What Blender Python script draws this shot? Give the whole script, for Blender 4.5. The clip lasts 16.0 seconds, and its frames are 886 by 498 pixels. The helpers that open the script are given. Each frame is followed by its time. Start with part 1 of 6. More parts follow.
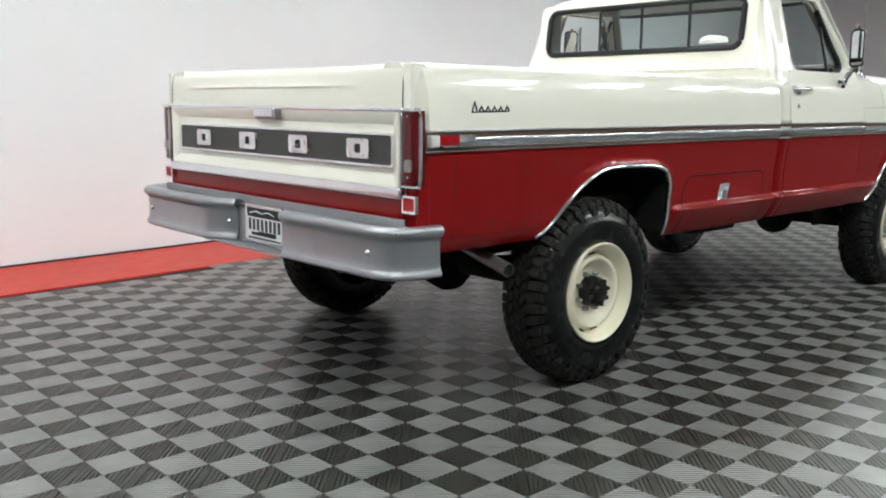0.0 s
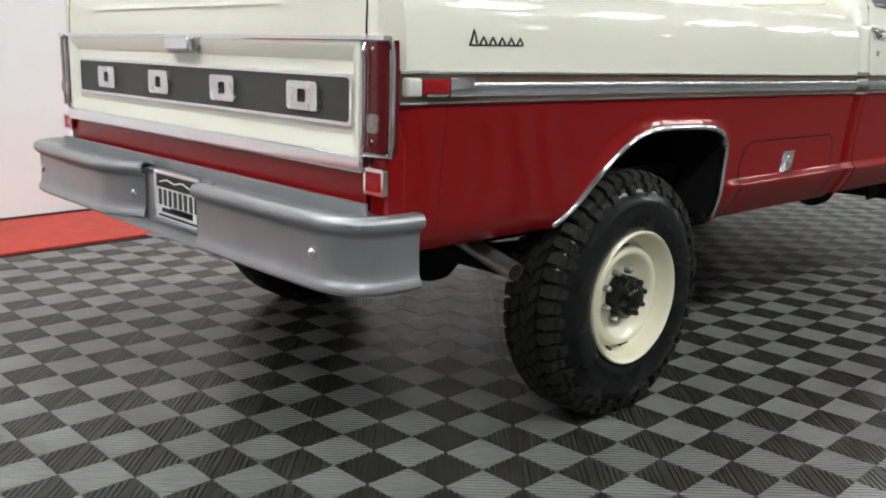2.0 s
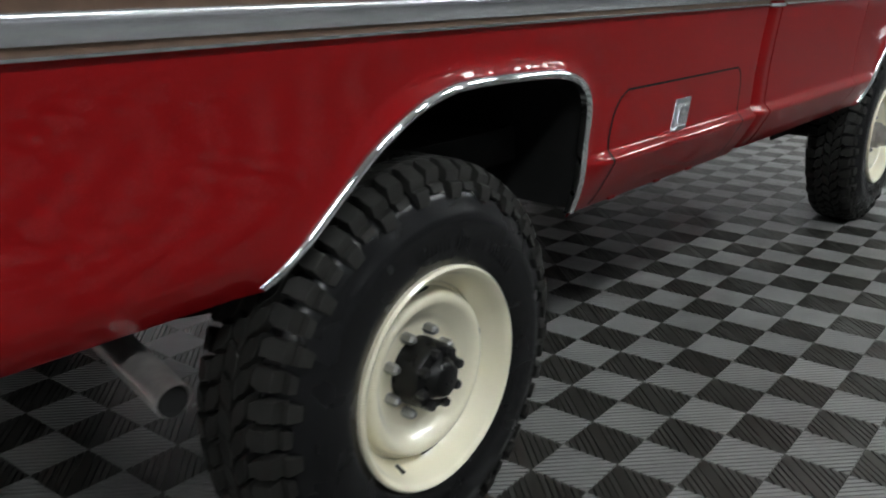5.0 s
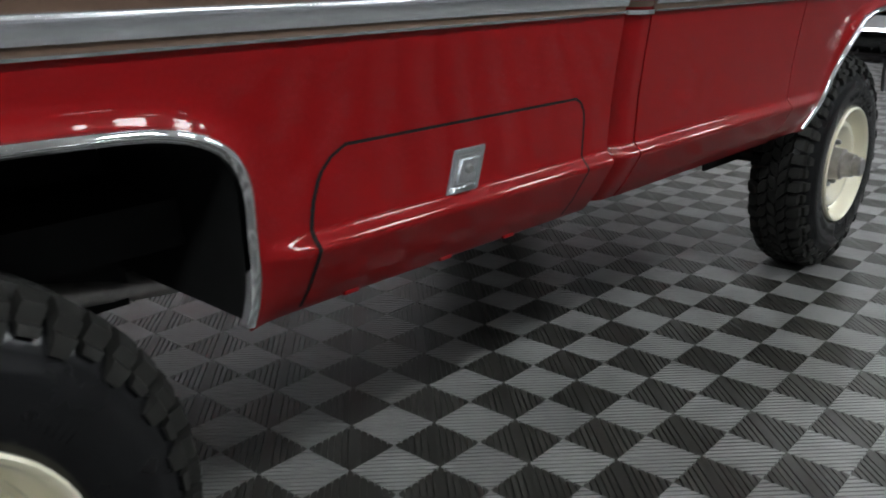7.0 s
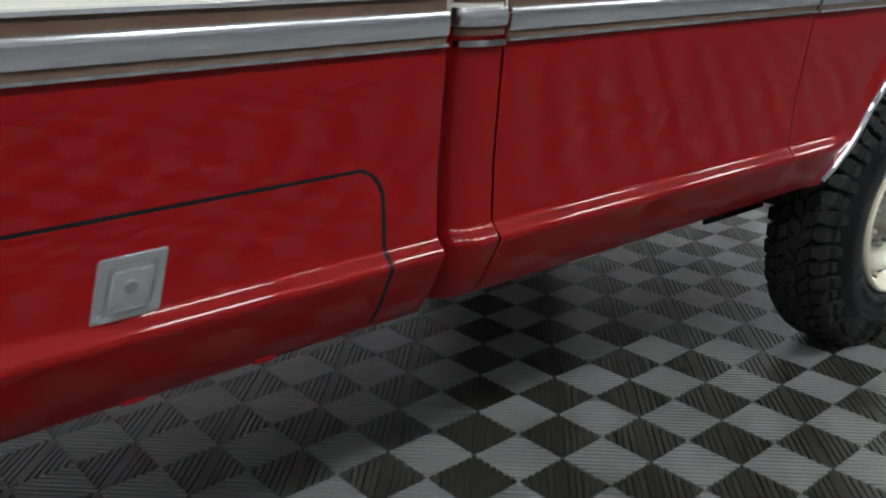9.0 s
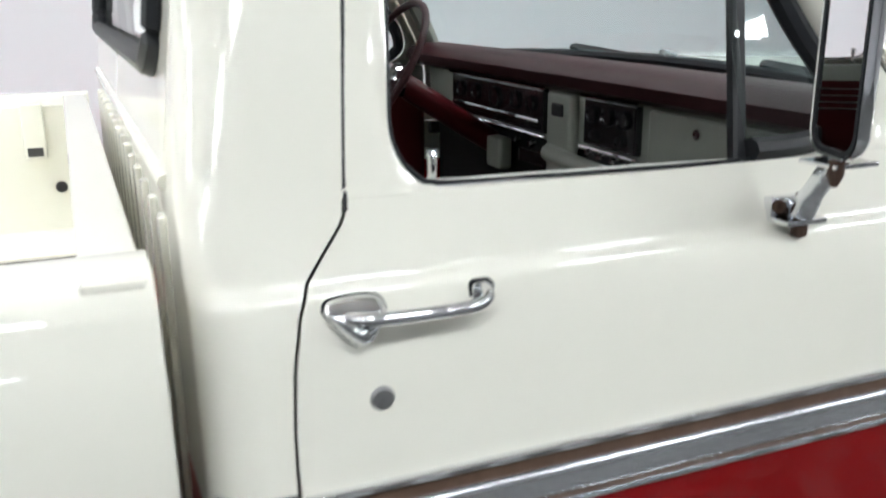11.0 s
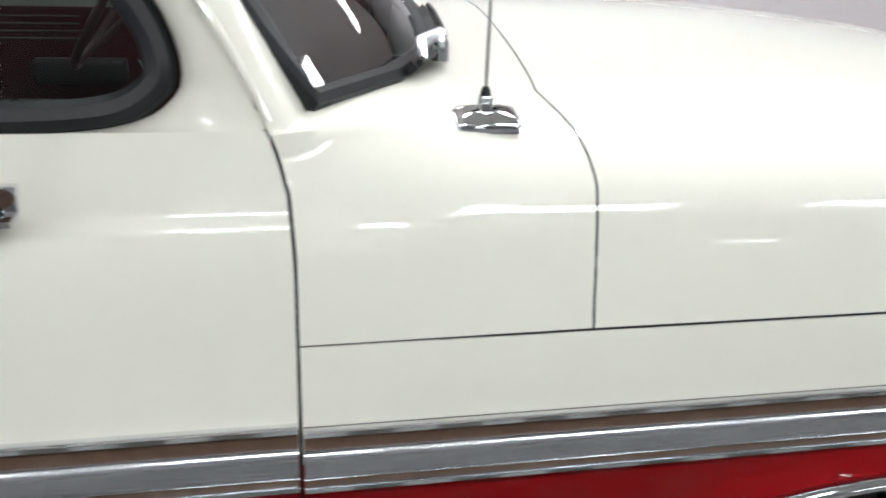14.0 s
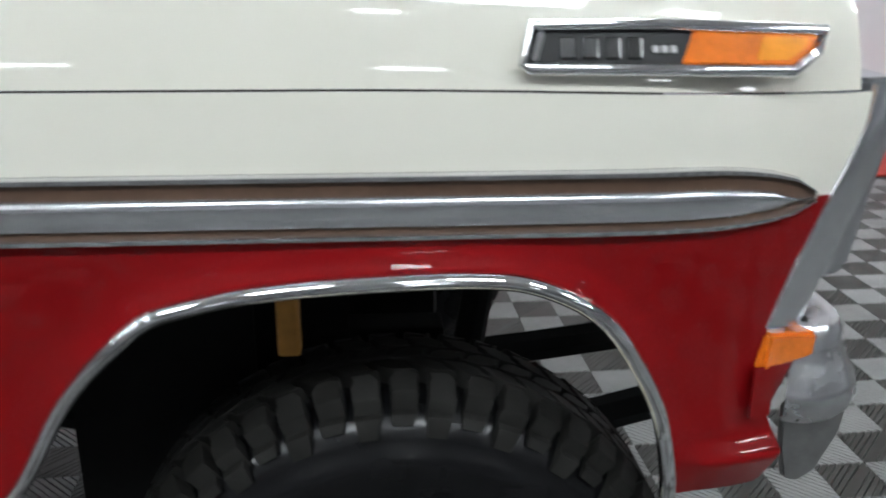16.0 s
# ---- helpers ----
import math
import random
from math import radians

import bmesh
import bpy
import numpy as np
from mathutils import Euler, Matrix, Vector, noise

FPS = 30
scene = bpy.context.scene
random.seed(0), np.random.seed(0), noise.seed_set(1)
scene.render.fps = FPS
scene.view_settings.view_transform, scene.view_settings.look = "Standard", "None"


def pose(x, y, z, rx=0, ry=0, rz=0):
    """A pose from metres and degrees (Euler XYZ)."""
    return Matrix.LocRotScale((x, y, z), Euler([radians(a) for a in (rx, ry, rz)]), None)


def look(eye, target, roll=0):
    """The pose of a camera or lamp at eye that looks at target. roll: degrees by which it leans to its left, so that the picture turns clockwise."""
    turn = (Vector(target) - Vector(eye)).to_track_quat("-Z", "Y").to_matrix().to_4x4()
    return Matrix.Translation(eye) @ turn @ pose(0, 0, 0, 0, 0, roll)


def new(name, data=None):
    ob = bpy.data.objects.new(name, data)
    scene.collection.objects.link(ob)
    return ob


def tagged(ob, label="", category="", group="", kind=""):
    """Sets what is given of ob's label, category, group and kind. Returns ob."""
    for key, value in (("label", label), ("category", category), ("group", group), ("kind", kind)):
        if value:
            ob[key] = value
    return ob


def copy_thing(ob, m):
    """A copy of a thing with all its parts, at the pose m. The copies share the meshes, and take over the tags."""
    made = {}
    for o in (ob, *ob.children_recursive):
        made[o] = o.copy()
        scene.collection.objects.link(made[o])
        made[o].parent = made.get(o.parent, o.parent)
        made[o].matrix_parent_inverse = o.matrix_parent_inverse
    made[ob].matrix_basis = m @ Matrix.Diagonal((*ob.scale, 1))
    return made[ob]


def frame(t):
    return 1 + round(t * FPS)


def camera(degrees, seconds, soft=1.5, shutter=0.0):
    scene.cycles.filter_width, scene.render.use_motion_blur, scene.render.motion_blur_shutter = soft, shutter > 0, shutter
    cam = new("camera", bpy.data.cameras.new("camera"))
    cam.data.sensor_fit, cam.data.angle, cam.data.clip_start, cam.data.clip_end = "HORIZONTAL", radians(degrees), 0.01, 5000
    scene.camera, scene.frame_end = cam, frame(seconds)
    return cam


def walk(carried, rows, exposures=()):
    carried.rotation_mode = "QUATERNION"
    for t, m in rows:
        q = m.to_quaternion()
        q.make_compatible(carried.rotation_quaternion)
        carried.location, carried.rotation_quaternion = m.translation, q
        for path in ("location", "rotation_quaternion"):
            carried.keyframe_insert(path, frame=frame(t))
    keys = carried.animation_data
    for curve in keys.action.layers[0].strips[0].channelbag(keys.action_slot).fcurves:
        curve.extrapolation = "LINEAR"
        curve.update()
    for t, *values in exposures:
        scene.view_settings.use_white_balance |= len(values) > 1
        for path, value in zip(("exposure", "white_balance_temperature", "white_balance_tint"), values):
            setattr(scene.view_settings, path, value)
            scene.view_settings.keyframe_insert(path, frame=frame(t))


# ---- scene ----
cam = camera(53.1, 16.0, 1.9, 0.4)
PATH = [
    (0, (-3.065, -3.39, 1.231), (-1.749, -1.92, 0.904), 0.4),
    (0.5, (-2.902, -3.177, 1.192), (-1.579, -1.716, 0.851), 0.8),
    (1, (-2.756, -2.957, 1.202), (-1.401, -1.533, 0.831), 1.1),
    (1.5, (-2.561, -2.785, 1.181), (-1.21, -1.362, 0.795), 1.2),
    (2, (-2.375, -2.622, 1.177), (-1.042, -1.196, 0.743), 1.6),
    (2.5, (-2.253, -2.415, 1.162), (-0.892, -1.03, 0.68), 1.9),
    (3, (-2.106, -2.243, 1.16), (-0.728, -0.897, 0.626), 1.7),
    (3.5, (-1.893, -2.179, 1.17), (-0.543, -0.819, 0.599), 1.8),
    (4, (-1.67, -2.116, 1.182), (-0.3, -0.787, 0.586), 1.4),
    (4.5, (-1.423, -2.009, 1.196), (0.013, -0.771, 0.558), 2.1),
    (5, (-1.181, -1.979, 1.155), (0.291, -0.768, 0.547), 0.4),
    (7.3, (-0.107, -2.056, 1.17), (1.278, -0.758, 0.539), 0.1),
    (7.5, (-0.035, -2.09, 1.176), (1.324, -0.764, 0.546), -0.0),
    (7.8, (0.08, -2.102, 1.178), (1.415, -0.751, 0.549), -0.2),
    (8, (0.17, -2.083, 1.169), (1.499, -0.724, 0.546), -0.3),
    (8.2, (0.263, -2.075, 1.169), (1.577, -0.703, 0.542), -0.3),
    (10.3, (1.192, -1.897, 1.434), (2.103, -0.224, 0.825), 0.2),
    (10.5, (1.248, -1.868, 1.496), (2.119, -0.165, 0.912), 0.2),
    (11, (1.448, -1.792, 1.621), (2.193, -0.019, 1.07), -0.4),
    (11.5, (1.601, -1.777, 1.655), (2.265, 0.052, 1.193), -0.6),
    (12, (1.734, -1.734, 1.635), (2.408, 0.101, 1.213), 0.6),
    (12.5, (1.909, -1.782, 1.635), (2.475, 0.085, 1.194), 0.3),
    (13, (2.123, -1.837, 1.631), (2.568, 0.053, 1.153), 0.5),
    (13.5, (2.306, -1.797, 1.611), (2.778, 0.064, 1.049), 2.0),
    (14, (2.526, -1.799, 1.618), (2.898, 0.037, 0.92), 1.9),
    (14.5, (2.753, -1.883, 1.549), (2.96, -0.014, 0.868), 0.5),
    (15, (2.936, -1.93, 1.492), (3.113, -0.062, 0.8), 1.2),
    (15.5, (3.03, -1.868, 1.498), (3.355, -0.085, 0.651), 3.2),
    (16, (3.287, -1.933, 1.368), (3.454, -0.054, 0.701), 0.5),
]
BALANCE = [(0.0, 0.10, 6600, 8), (2.0, 0.05, 6750, 8), (4.0, -0.04, 6650, 10), (5.2, -0.04, 6500, 10), (7.5, 0.03, 6450, 11), (8.2, 0.05, 6450, 11), (10.5, 0.13, 6400, 12), (11.5, 0.12, 6400, 13), (13.0, 0.12, 6350, 14), (14.0, -0.02, 6500, 13), (15.0, -0.06, 6450, 11), (16.0, -0.01, 6300, 11)]
walk(cam, [(t, look(eye, target, roll)) for t, eye, target, roll in PATH], BALANCE)

# ---- light and exposure ----
world = bpy.data.worlds.new("room_air")
world.use_nodes = True
world.node_tree.nodes["Background"].inputs[0].default_value = (0.9, 0.93, 1.0, 1)
world.node_tree.nodes["Background"].inputs[1].default_value = 0.15
scene.world = world


# ---- materials ----
def mat(name, color, rough=0.5, metal=0.0, coat=0.0, spec=0.5, noise_scale=0.0, vary=0.0, bump=0.0, bump_scale=60.0,
        rough_vary=0.0, emit=0.0, alpha=1.0, transmission=0.0, ior=1.45, random_vary=0.0, aniso=0.0):
    m = bpy.data.materials.new(name)
    m.use_nodes = True
    t = m.node_tree
    b = t.nodes["Principled BSDF"]
    b.inputs["Base Color"].default_value = (*color, 1)
    b.inputs["Roughness"].default_value = rough
    b.inputs["Metallic"].default_value = metal
    b.inputs["Coat Weight"].default_value = coat
    b.inputs["Coat Roughness"].default_value = 0.03
    b.inputs["Specular IOR Level"].default_value = spec
    b.inputs["IOR"].default_value = ior
    b.inputs["Transmission Weight"].default_value = transmission
    if emit:
        b.inputs["Emission Color"].default_value = (*color, 1)
        b.inputs["Emission Strength"].default_value = emit
    co = t.nodes.new("ShaderNodeTexCoord")
    geo = co.outputs["Object"]
    if vary or random_vary:
        mixn = t.nodes.new("ShaderNodeHueSaturation")
        mixn.inputs["Color"].default_value = (*color, 1)
        value = None
        if vary:
            n1 = t.nodes.new("ShaderNodeTexNoise")
            n1.inputs["Scale"].default_value = noise_scale
            n1.inputs["Detail"].default_value = 6
            n1.inputs["Roughness"].default_value = 0.65
            t.links.new(geo, n1.inputs["Vector"])
            r = t.nodes.new("ShaderNodeMapRange")
            r.inputs[1].default_value, r.inputs[2].default_value = 0.3, 0.7
            r.inputs[3].default_value, r.inputs[4].default_value = 1 - vary, 1 + vary
            t.links.new(n1.outputs["Fac"], r.inputs[0])
            value = r.outputs[0]
        if random_vary:
            oi = t.nodes.new("ShaderNodeObjectInfo")
            r2 = t.nodes.new("ShaderNodeMapRange")
            r2.inputs[3].default_value, r2.inputs[4].default_value = 1 - random_vary, 1 + random_vary
            t.links.new(oi.outputs["Random"], r2.inputs[0])
            if value is None:
                value = r2.outputs[0]
            else:
                mul = t.nodes.new("ShaderNodeMath")
                mul.operation = "MULTIPLY"
                t.links.new(value, mul.inputs[0])
                t.links.new(r2.outputs[0], mul.inputs[1])
                value = mul.outputs[0]
        t.links.new(value, mixn.inputs["Value"])
        t.links.new(mixn.outputs[0], b.inputs["Base Color"])
    if rough_vary:
        n2 = t.nodes.new("ShaderNodeTexNoise")
        n2.inputs["Scale"].default_value = max(noise_scale, 1.0) * 1.7
        n2.inputs["Detail"].default_value = 5
        t.links.new(geo, n2.inputs["Vector"])
        r = t.nodes.new("ShaderNodeMapRange")
        r.inputs[3].default_value, r.inputs[4].default_value = max(rough - rough_vary, 0.02), rough + rough_vary
        t.links.new(n2.outputs["Fac"], r.inputs[0])
        t.links.new(r.outputs[0], b.inputs["Roughness"])
    if bump:
        n3 = t.nodes.new("ShaderNodeTexNoise")
        n3.inputs["Scale"].default_value = bump_scale
        n3.inputs["Detail"].default_value = 4
        t.links.new(geo, n3.inputs["Vector"])
        bp = t.nodes.new("ShaderNodeBump")
        bp.inputs["Strength"].default_value = bump
        bp.inputs["Distance"].default_value = 0.002
        t.links.new(n3.outputs["Fac"], bp.inputs["Height"])
        t.links.new(bp.outputs[0], b.inputs["Normal"])
    return m


CREAM = mat("cream_paint", (0.82, 0.80, 0.71), 0.35, coat=1.0, spec=0.15, noise_scale=1.5, vary=0.012)
RED = mat("red_paint", (0.230, 0.0045, 0.006), 0.35, coat=0.46, spec=0.05, noise_scale=1.5, vary=0.03)
CHROME = mat("chrome", (0.80, 0.81, 0.83), 0.06, metal=1.0, noise_scale=14, rough_vary=0.04)
BRIGHT = mat("bright_aluminium", (0.76, 0.78, 0.81), 0.23, metal=1.0, noise_scale=20, rough_vary=0.06)
BAND = mat("polished_trim_band", (0.82, 0.84, 0.88), 0.19, metal=1.0)
SILVER = mat("silver_bumper_paint", (0.35, 0.36, 0.38), 0.36, metal=0.75, noise_scale=9, vary=0.06, bump=0.25, bump_scale=420, rough_vary=0.06)
WOOD = mat("brown_insert", (0.10, 0.058, 0.038), 0.45, noise_scale=40, vary=0.2)
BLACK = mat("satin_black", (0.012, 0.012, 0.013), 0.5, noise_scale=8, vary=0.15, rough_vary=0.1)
HUBBLACK = mat("gloss_black_hub", (0.006, 0.006, 0.006), 0.3, spec=0.3, noise_scale=20, vary=0.3, rough_vary=0.1)
UNDER = mat("underbody_black", (0.010, 0.010, 0.010), 0.85, spec=0.2, noise_scale=6, vary=0.3)
RUBBER = mat("tyre_rubber", (0.0125, 0.0121, 0.0108), 0.66, spec=0.35, noise_scale=18, vary=0.3, bump=0.35, bump_scale=180, rough_vary=0.14)
WALLRUB = mat("tyre_sidewall_rubber", (0.0050, 0.0050, 0.0058), 0.25, spec=0.36, noise_scale=7, vary=0.3, bump=0.10, bump_scale=70, rough_vary=0.14)
SEAL = mat("rubber_seal", (0.014, 0.015, 0.017), 0.42, spec=0.3, noise_scale=15, vary=0.2)
RIM = mat("cream_rim_paint", (0.82, 0.77, 0.60), 0.3, coat=0.7, noise_scale=10, vary=0.03)
GREY = mat("tailgate_dark_panel", (0.048, 0.048, 0.047), 0.5, noise_scale=30, vary=0.08)
LENSRED = mat("red_lens", (0.30, 0.004, 0.007), 0.12, coat=0.45, spec=0.2, noise_scale=30, vary=0.15)
LENSDARK = mat("dark_red_lens", (0.10, 0.006, 0.008), 0.12, coat=0.6, spec=0.2, noise_scale=30, vary=0.2)
LENSWHITE = mat("clear_lens", (0.62, 0.60, 0.58), 0.15, coat=1.0, noise_scale=60, vary=0.1)
LENSGREY = mat("smoky_clear_lens", (0.20, 0.16, 0.16), 0.15, coat=0.8, noise_scale=60, vary=0.3)
AMBER = mat("amber_lens", (0.85, 0.20, 0.012), 0.18, coat=1.0, noise_scale=45, vary=0.15)
AMBERLIT = mat("light_amber_lens", (0.95, 0.34, 0.02), 0.14, coat=1.0, noise_scale=45, vary=0.10)
STEEL = mat("plain_steel", (0.33, 0.33, 0.33), 0.42, metal=0.9, noise_scale=25, vary=0.15, rough_vary=0.1)
RUST = mat("rusty_steel", (0.070, 0.040, 0.028), 0.75, metal=0.2, noise_scale=40, vary=0.4)
EXHAUST = mat("dull_pipe_steel", (0.36, 0.34, 0.33), 0.32, metal=0.8, noise_scale=20, vary=0.25, rough_vary=0.1)
DASHPAD = mat("dark_dash_vinyl", (0.032, 0.009, 0.010), 0.5, spec=0.3, noise_scale=14, vary=0.15, bump=0.2, bump_scale=240)
MAROON = mat("maroon_vinyl", (0.050, 0.0035, 0.005), 0.42, spec=0.22, noise_scale=12, vary=0.12, bump=0.2, bump_scale=220)
SEATVINYL = mat("dark_maroon_seat_vinyl", (0.036, 0.013, 0.014), 0.36, noise_scale=12, vary=0.12, bump=0.2, bump_scale=160)
SAGE = mat("grey_green_cab_paint", (0.29, 0.31, 0.265), 0.35, coat=0.3, noise_scale=6, vary=0.05)
GAUGE = mat("dark_dash_plastic", (0.014, 0.014, 0.015), 0.2, coat=0.5, noise_scale=20, vary=0.2)
WHITEPL = mat("plate_white", (0.78, 0.79, 0.80), 0.4, noise_scale=20, vary=0.03)
YELLOW = mat("ochre_bump_stop", (0.40, 0.19, 0.035), 0.6, noise_scale=30, vary=0.2)


def pane_mat(name, tint):
    """Thin clear glass: see-through straight on, mirroring at a flat angle."""
    m = bpy.data.materials.new(name)
    m.use_nodes = True
    t = m.node_tree
    t.nodes.remove(t.nodes["Principled BSDF"])
    clear = t.nodes.new("ShaderNodeBsdfTransparent")
    clear.inputs[0].default_value = (*tint, 1)
    gloss = t.nodes.new("ShaderNodeBsdfGlossy")
    gloss.inputs["Roughness"].default_value = 0.01
    edge = t.nodes.new("ShaderNodeLayerWeight")
    edge.inputs[0].default_value = 0.5
    power = t.nodes.new("ShaderNodeMath")
    power.operation = "POWER"
    power.inputs[1].default_value = 5.0
    t.links.new(edge.outputs["Facing"], power.inputs[0])
    amount = t.nodes.new("ShaderNodeMath")
    amount.operation = "MULTIPLY_ADD"
    amount.inputs[1].default_value, amount.inputs[2].default_value = 0.92, 0.08
    t.links.new(power.outputs[0], amount.inputs[0])
    mix = t.nodes.new("ShaderNodeMixShader")
    t.links.new(amount.outputs[0], mix.inputs[0])
    t.links.new(clear.outputs[0], mix.inputs[1])
    t.links.new(gloss.outputs[0], mix.inputs[2])
    t.links.new(mix.outputs[0], t.nodes["Material Output"].inputs[0])
    return m


GLASS = pane_mat("window_glass", (0.82, 0.87, 0.86))
TINT = pane_mat("tinted_windscreen", (0.80, 0.92, 0.91))
MIRRORG = mat("mirror_glass", (0.85, 0.87, 0.88), 0.02, metal=1.0)
TILE_L = mat("grey_floor_tile", (0.212, 0.213, 0.210), 0.34, noise_scale=5, vary=0.20, rough_vary=0.12, random_vary=0.10)
TILE_D = mat("charcoal_floor_tile", (0.036, 0.035, 0.031), 0.38, noise_scale=5, vary=0.18, rough_vary=0.12, random_vary=0.12)
SUBFLOOR = mat("dark_subfloor", (0.018, 0.018, 0.018), 0.8, noise_scale=3, vary=0.2)
REDFLOOR = mat("red_floor_border", (0.52, 0.035, 0.018), 0.5, noise_scale=4, vary=0.08, rough_vary=0.1)
WALLP = mat("white_wall_paint", (0.80, 0.80, 0.82), 0.7, noise_scale=0.8, vary=0.02, bump=0.08, bump_scale=30)
WALLG = mat("bounce_dimming_grey", (0.45, 0.45, 0.46), 0.7, noise_scale=0.8, vary=0.04, bump=0.08, bump_scale=30)
CEILP = mat("white_ceiling", (0.62, 0.62, 0.62), 0.8, noise_scale=1.0, vary=0.03)
FIXT = mat("fixture_white", (0.8, 0.8, 0.8), 0.4, noise_scale=5, vary=0.02)
GLOW = mat("lamp_diffuser", (0.925, 0.985, 0.995), 0.5, emit=38.0)
GLOW_DIM = mat("dimmed_lamp_diffuser", (0.925, 0.985, 0.995), 0.5, emit=30.0)
GLOW_FILL = mat("fill_lamp_diffuser", (0.925, 0.985, 0.995), 0.5, emit=18.0)
SOFTCHROME = mat("worn_chrome", (0.70, 0.71, 0.73), 0.26, metal=1.0, noise_scale=12, rough_vary=0.08)


# ---- mesh helpers ----
def part(name, bm, material, parent=None, label="", smooth=False, solid=0.0):
    """Links a bmesh as one mesh object under a thing or a part."""
    bmesh.ops.recalc_face_normals(bm, faces=bm.faces)
    me = bpy.data.meshes.new(name)
    bm.edges.index_update()
    rim = [e.index for e in bm.edges if e.is_boundary]
    bm.to_mesh(me)
    bm.free()
    if smooth:
        me.shade_smooth()
        me.set_sharp_from_angle(angle=radians(38))
        if solid:
            for i in rim:
                me.edges[i].use_edge_sharp = True
    me.materials.append(material)
    ob = new(name, me)
    ob.parent = parent
    if label:
        tagged(ob, label)
    if solid:
        so = ob.modifiers.new("thickness", "SOLIDIFY")
        so.thickness, so.offset = solid, 0
    return ob


def thing(name, label, category, group="", kind="", at=(0, 0, 0)):
    ob = new(name)
    ob.location = at
    ob.empty_display_size = 0.1
    return tagged(ob, label, category, group, kind)


def add_box(bm, x0, x1, y0, y1, z0, z1, bevel=0.0, seg=2, m=None):
    r = bmesh.ops.create_cube(bm, size=1.0, matrix=Matrix.LocRotScale(((x0 + x1) / 2, (y0 + y1) / 2, (z0 + z1) / 2), None, (abs(x1 - x0), abs(y1 - y0), abs(z1 - z0))))
    vs = r["verts"]
    if bevel:
        es = list({e for v in vs for e in v.link_edges})
        out = bmesh.ops.bevel(bm, geom=es, offset=bevel, segments=seg, affect="EDGES", profile=0.6)
        vs = list({v for f in out["faces"] for v in f.verts} | {v for v in vs if v.is_valid})
    if m is not None:
        bmesh.ops.transform(bm, matrix=m, verts=vs)
    return vs


def box(x0, x1, y0, y1, z0, z1, bevel=0.0, seg=2, m=None):
    bm = bmesh.new()
    add_box(bm, x0, x1, y0, y1, z0, z1, bevel, seg, m)
    return bm


def add_tube(bm, pts, r, n=10, caps=True, closed=False):
    """A round bar along points; r may be a list."""
    pts = [Vector(p) for p in pts]
    rings = []
    steep = [abs((pts[i + 1] - pts[i]).normalized().z) for i in range(len(pts) - 1)]
    side_on = all(abs((pts[i + 1] - pts[i]).normalized().y) < 0.9 for i in range(len(pts) - 1))
    up = Vector((0, 1, 0)) if max(steep) > 0.8 and min(steep) < 0.95 and side_on else Vector((0, 0, 1))
    for i, p in enumerate(pts):
        a = pts[i - 1] if (i or closed) else pts[0]
        b = pts[(i + 1) % len(pts)] if (i < len(pts) - 1 or closed) else pts[-1]
        d = (b - a).normalized()
        ref = up if abs(d.dot(up)) < 0.95 else Vector((1, 0, 0))
        e1 = d.cross(ref).normalized()
        e2 = d.cross(e1).normalized()
        rr = r[i] if isinstance(r, (list, tuple)) else r
        rings.append([bm.verts.new(p + rr * (math.cos(2 * math.pi * k / n) * e1 + math.sin(2 * math.pi * k / n) * e2)) for k in range(n)])
    rng = range(len(rings)) if closed else range(len(rings) - 1)
    for i in rng:
        A, B = rings[i], rings[(i + 1) % len(rings)]
        for k in range(n):
            bm.faces.new((A[k], A[(k + 1) % n], B[(k + 1) % n], B[k]))
    if caps and not closed:
        bm.faces.new(rings[0])
        bm.faces.new(rings[-1][::-1])
    return rings


def tube(pts, r, n=10, closed=False):
    bm = bmesh.new()
    add_tube(bm, pts, r, n, True, closed)
    return bm


def grid(rows, close_u=False):
    """A sheet through rows of points."""
    bm = bmesh.new()
    vs = [[bm.verts.new(p) for p in row] for row in rows]
    for i in range(len(vs) - 1):
        n = len(vs[i])
        for k in range(n if close_u else n - 1):
            q = (vs[i][k], vs[i][(k + 1) % n], vs[i + 1][(k + 1) % n], vs[i + 1][k])
            bm.faces.new(q)
    return bm


def cleaned(bm, d=0.0004):
    bmesh.ops.remove_doubles(bm, verts=bm.verts, dist=d)
    bmesh.ops.dissolve_degenerate(bm, dist=d, edges=bm.edges)
    return bm


def lathe(profile, n=48, axis="y", centre=(0, 0, 0)):
    """Turns a profile of (radius, along) round an axis."""
    rows = []
    for k in range(n):
        a = 2 * math.pi * k / n
        row = []
        for r, h in profile:
            c, s = r * math.cos(a), r * math.sin(a)
            row.append((centre[0] + c, centre[1] + h, centre[2] + s) if axis == "y" else ((centre[0] + h, centre[1] + c, centre[2] + s) if axis == "x" else (centre[0] + c, centre[1] + s, centre[2] + h)))
        rows.append(row)
    rows.append(rows[0])
    return cleaned(grid(rows), 0.0002)


def lerp_table(tab):
    xs, ys = [a for a, _ in tab], [b for _, b in tab]
    return lambda v: float(np.interp(v, xs, ys))


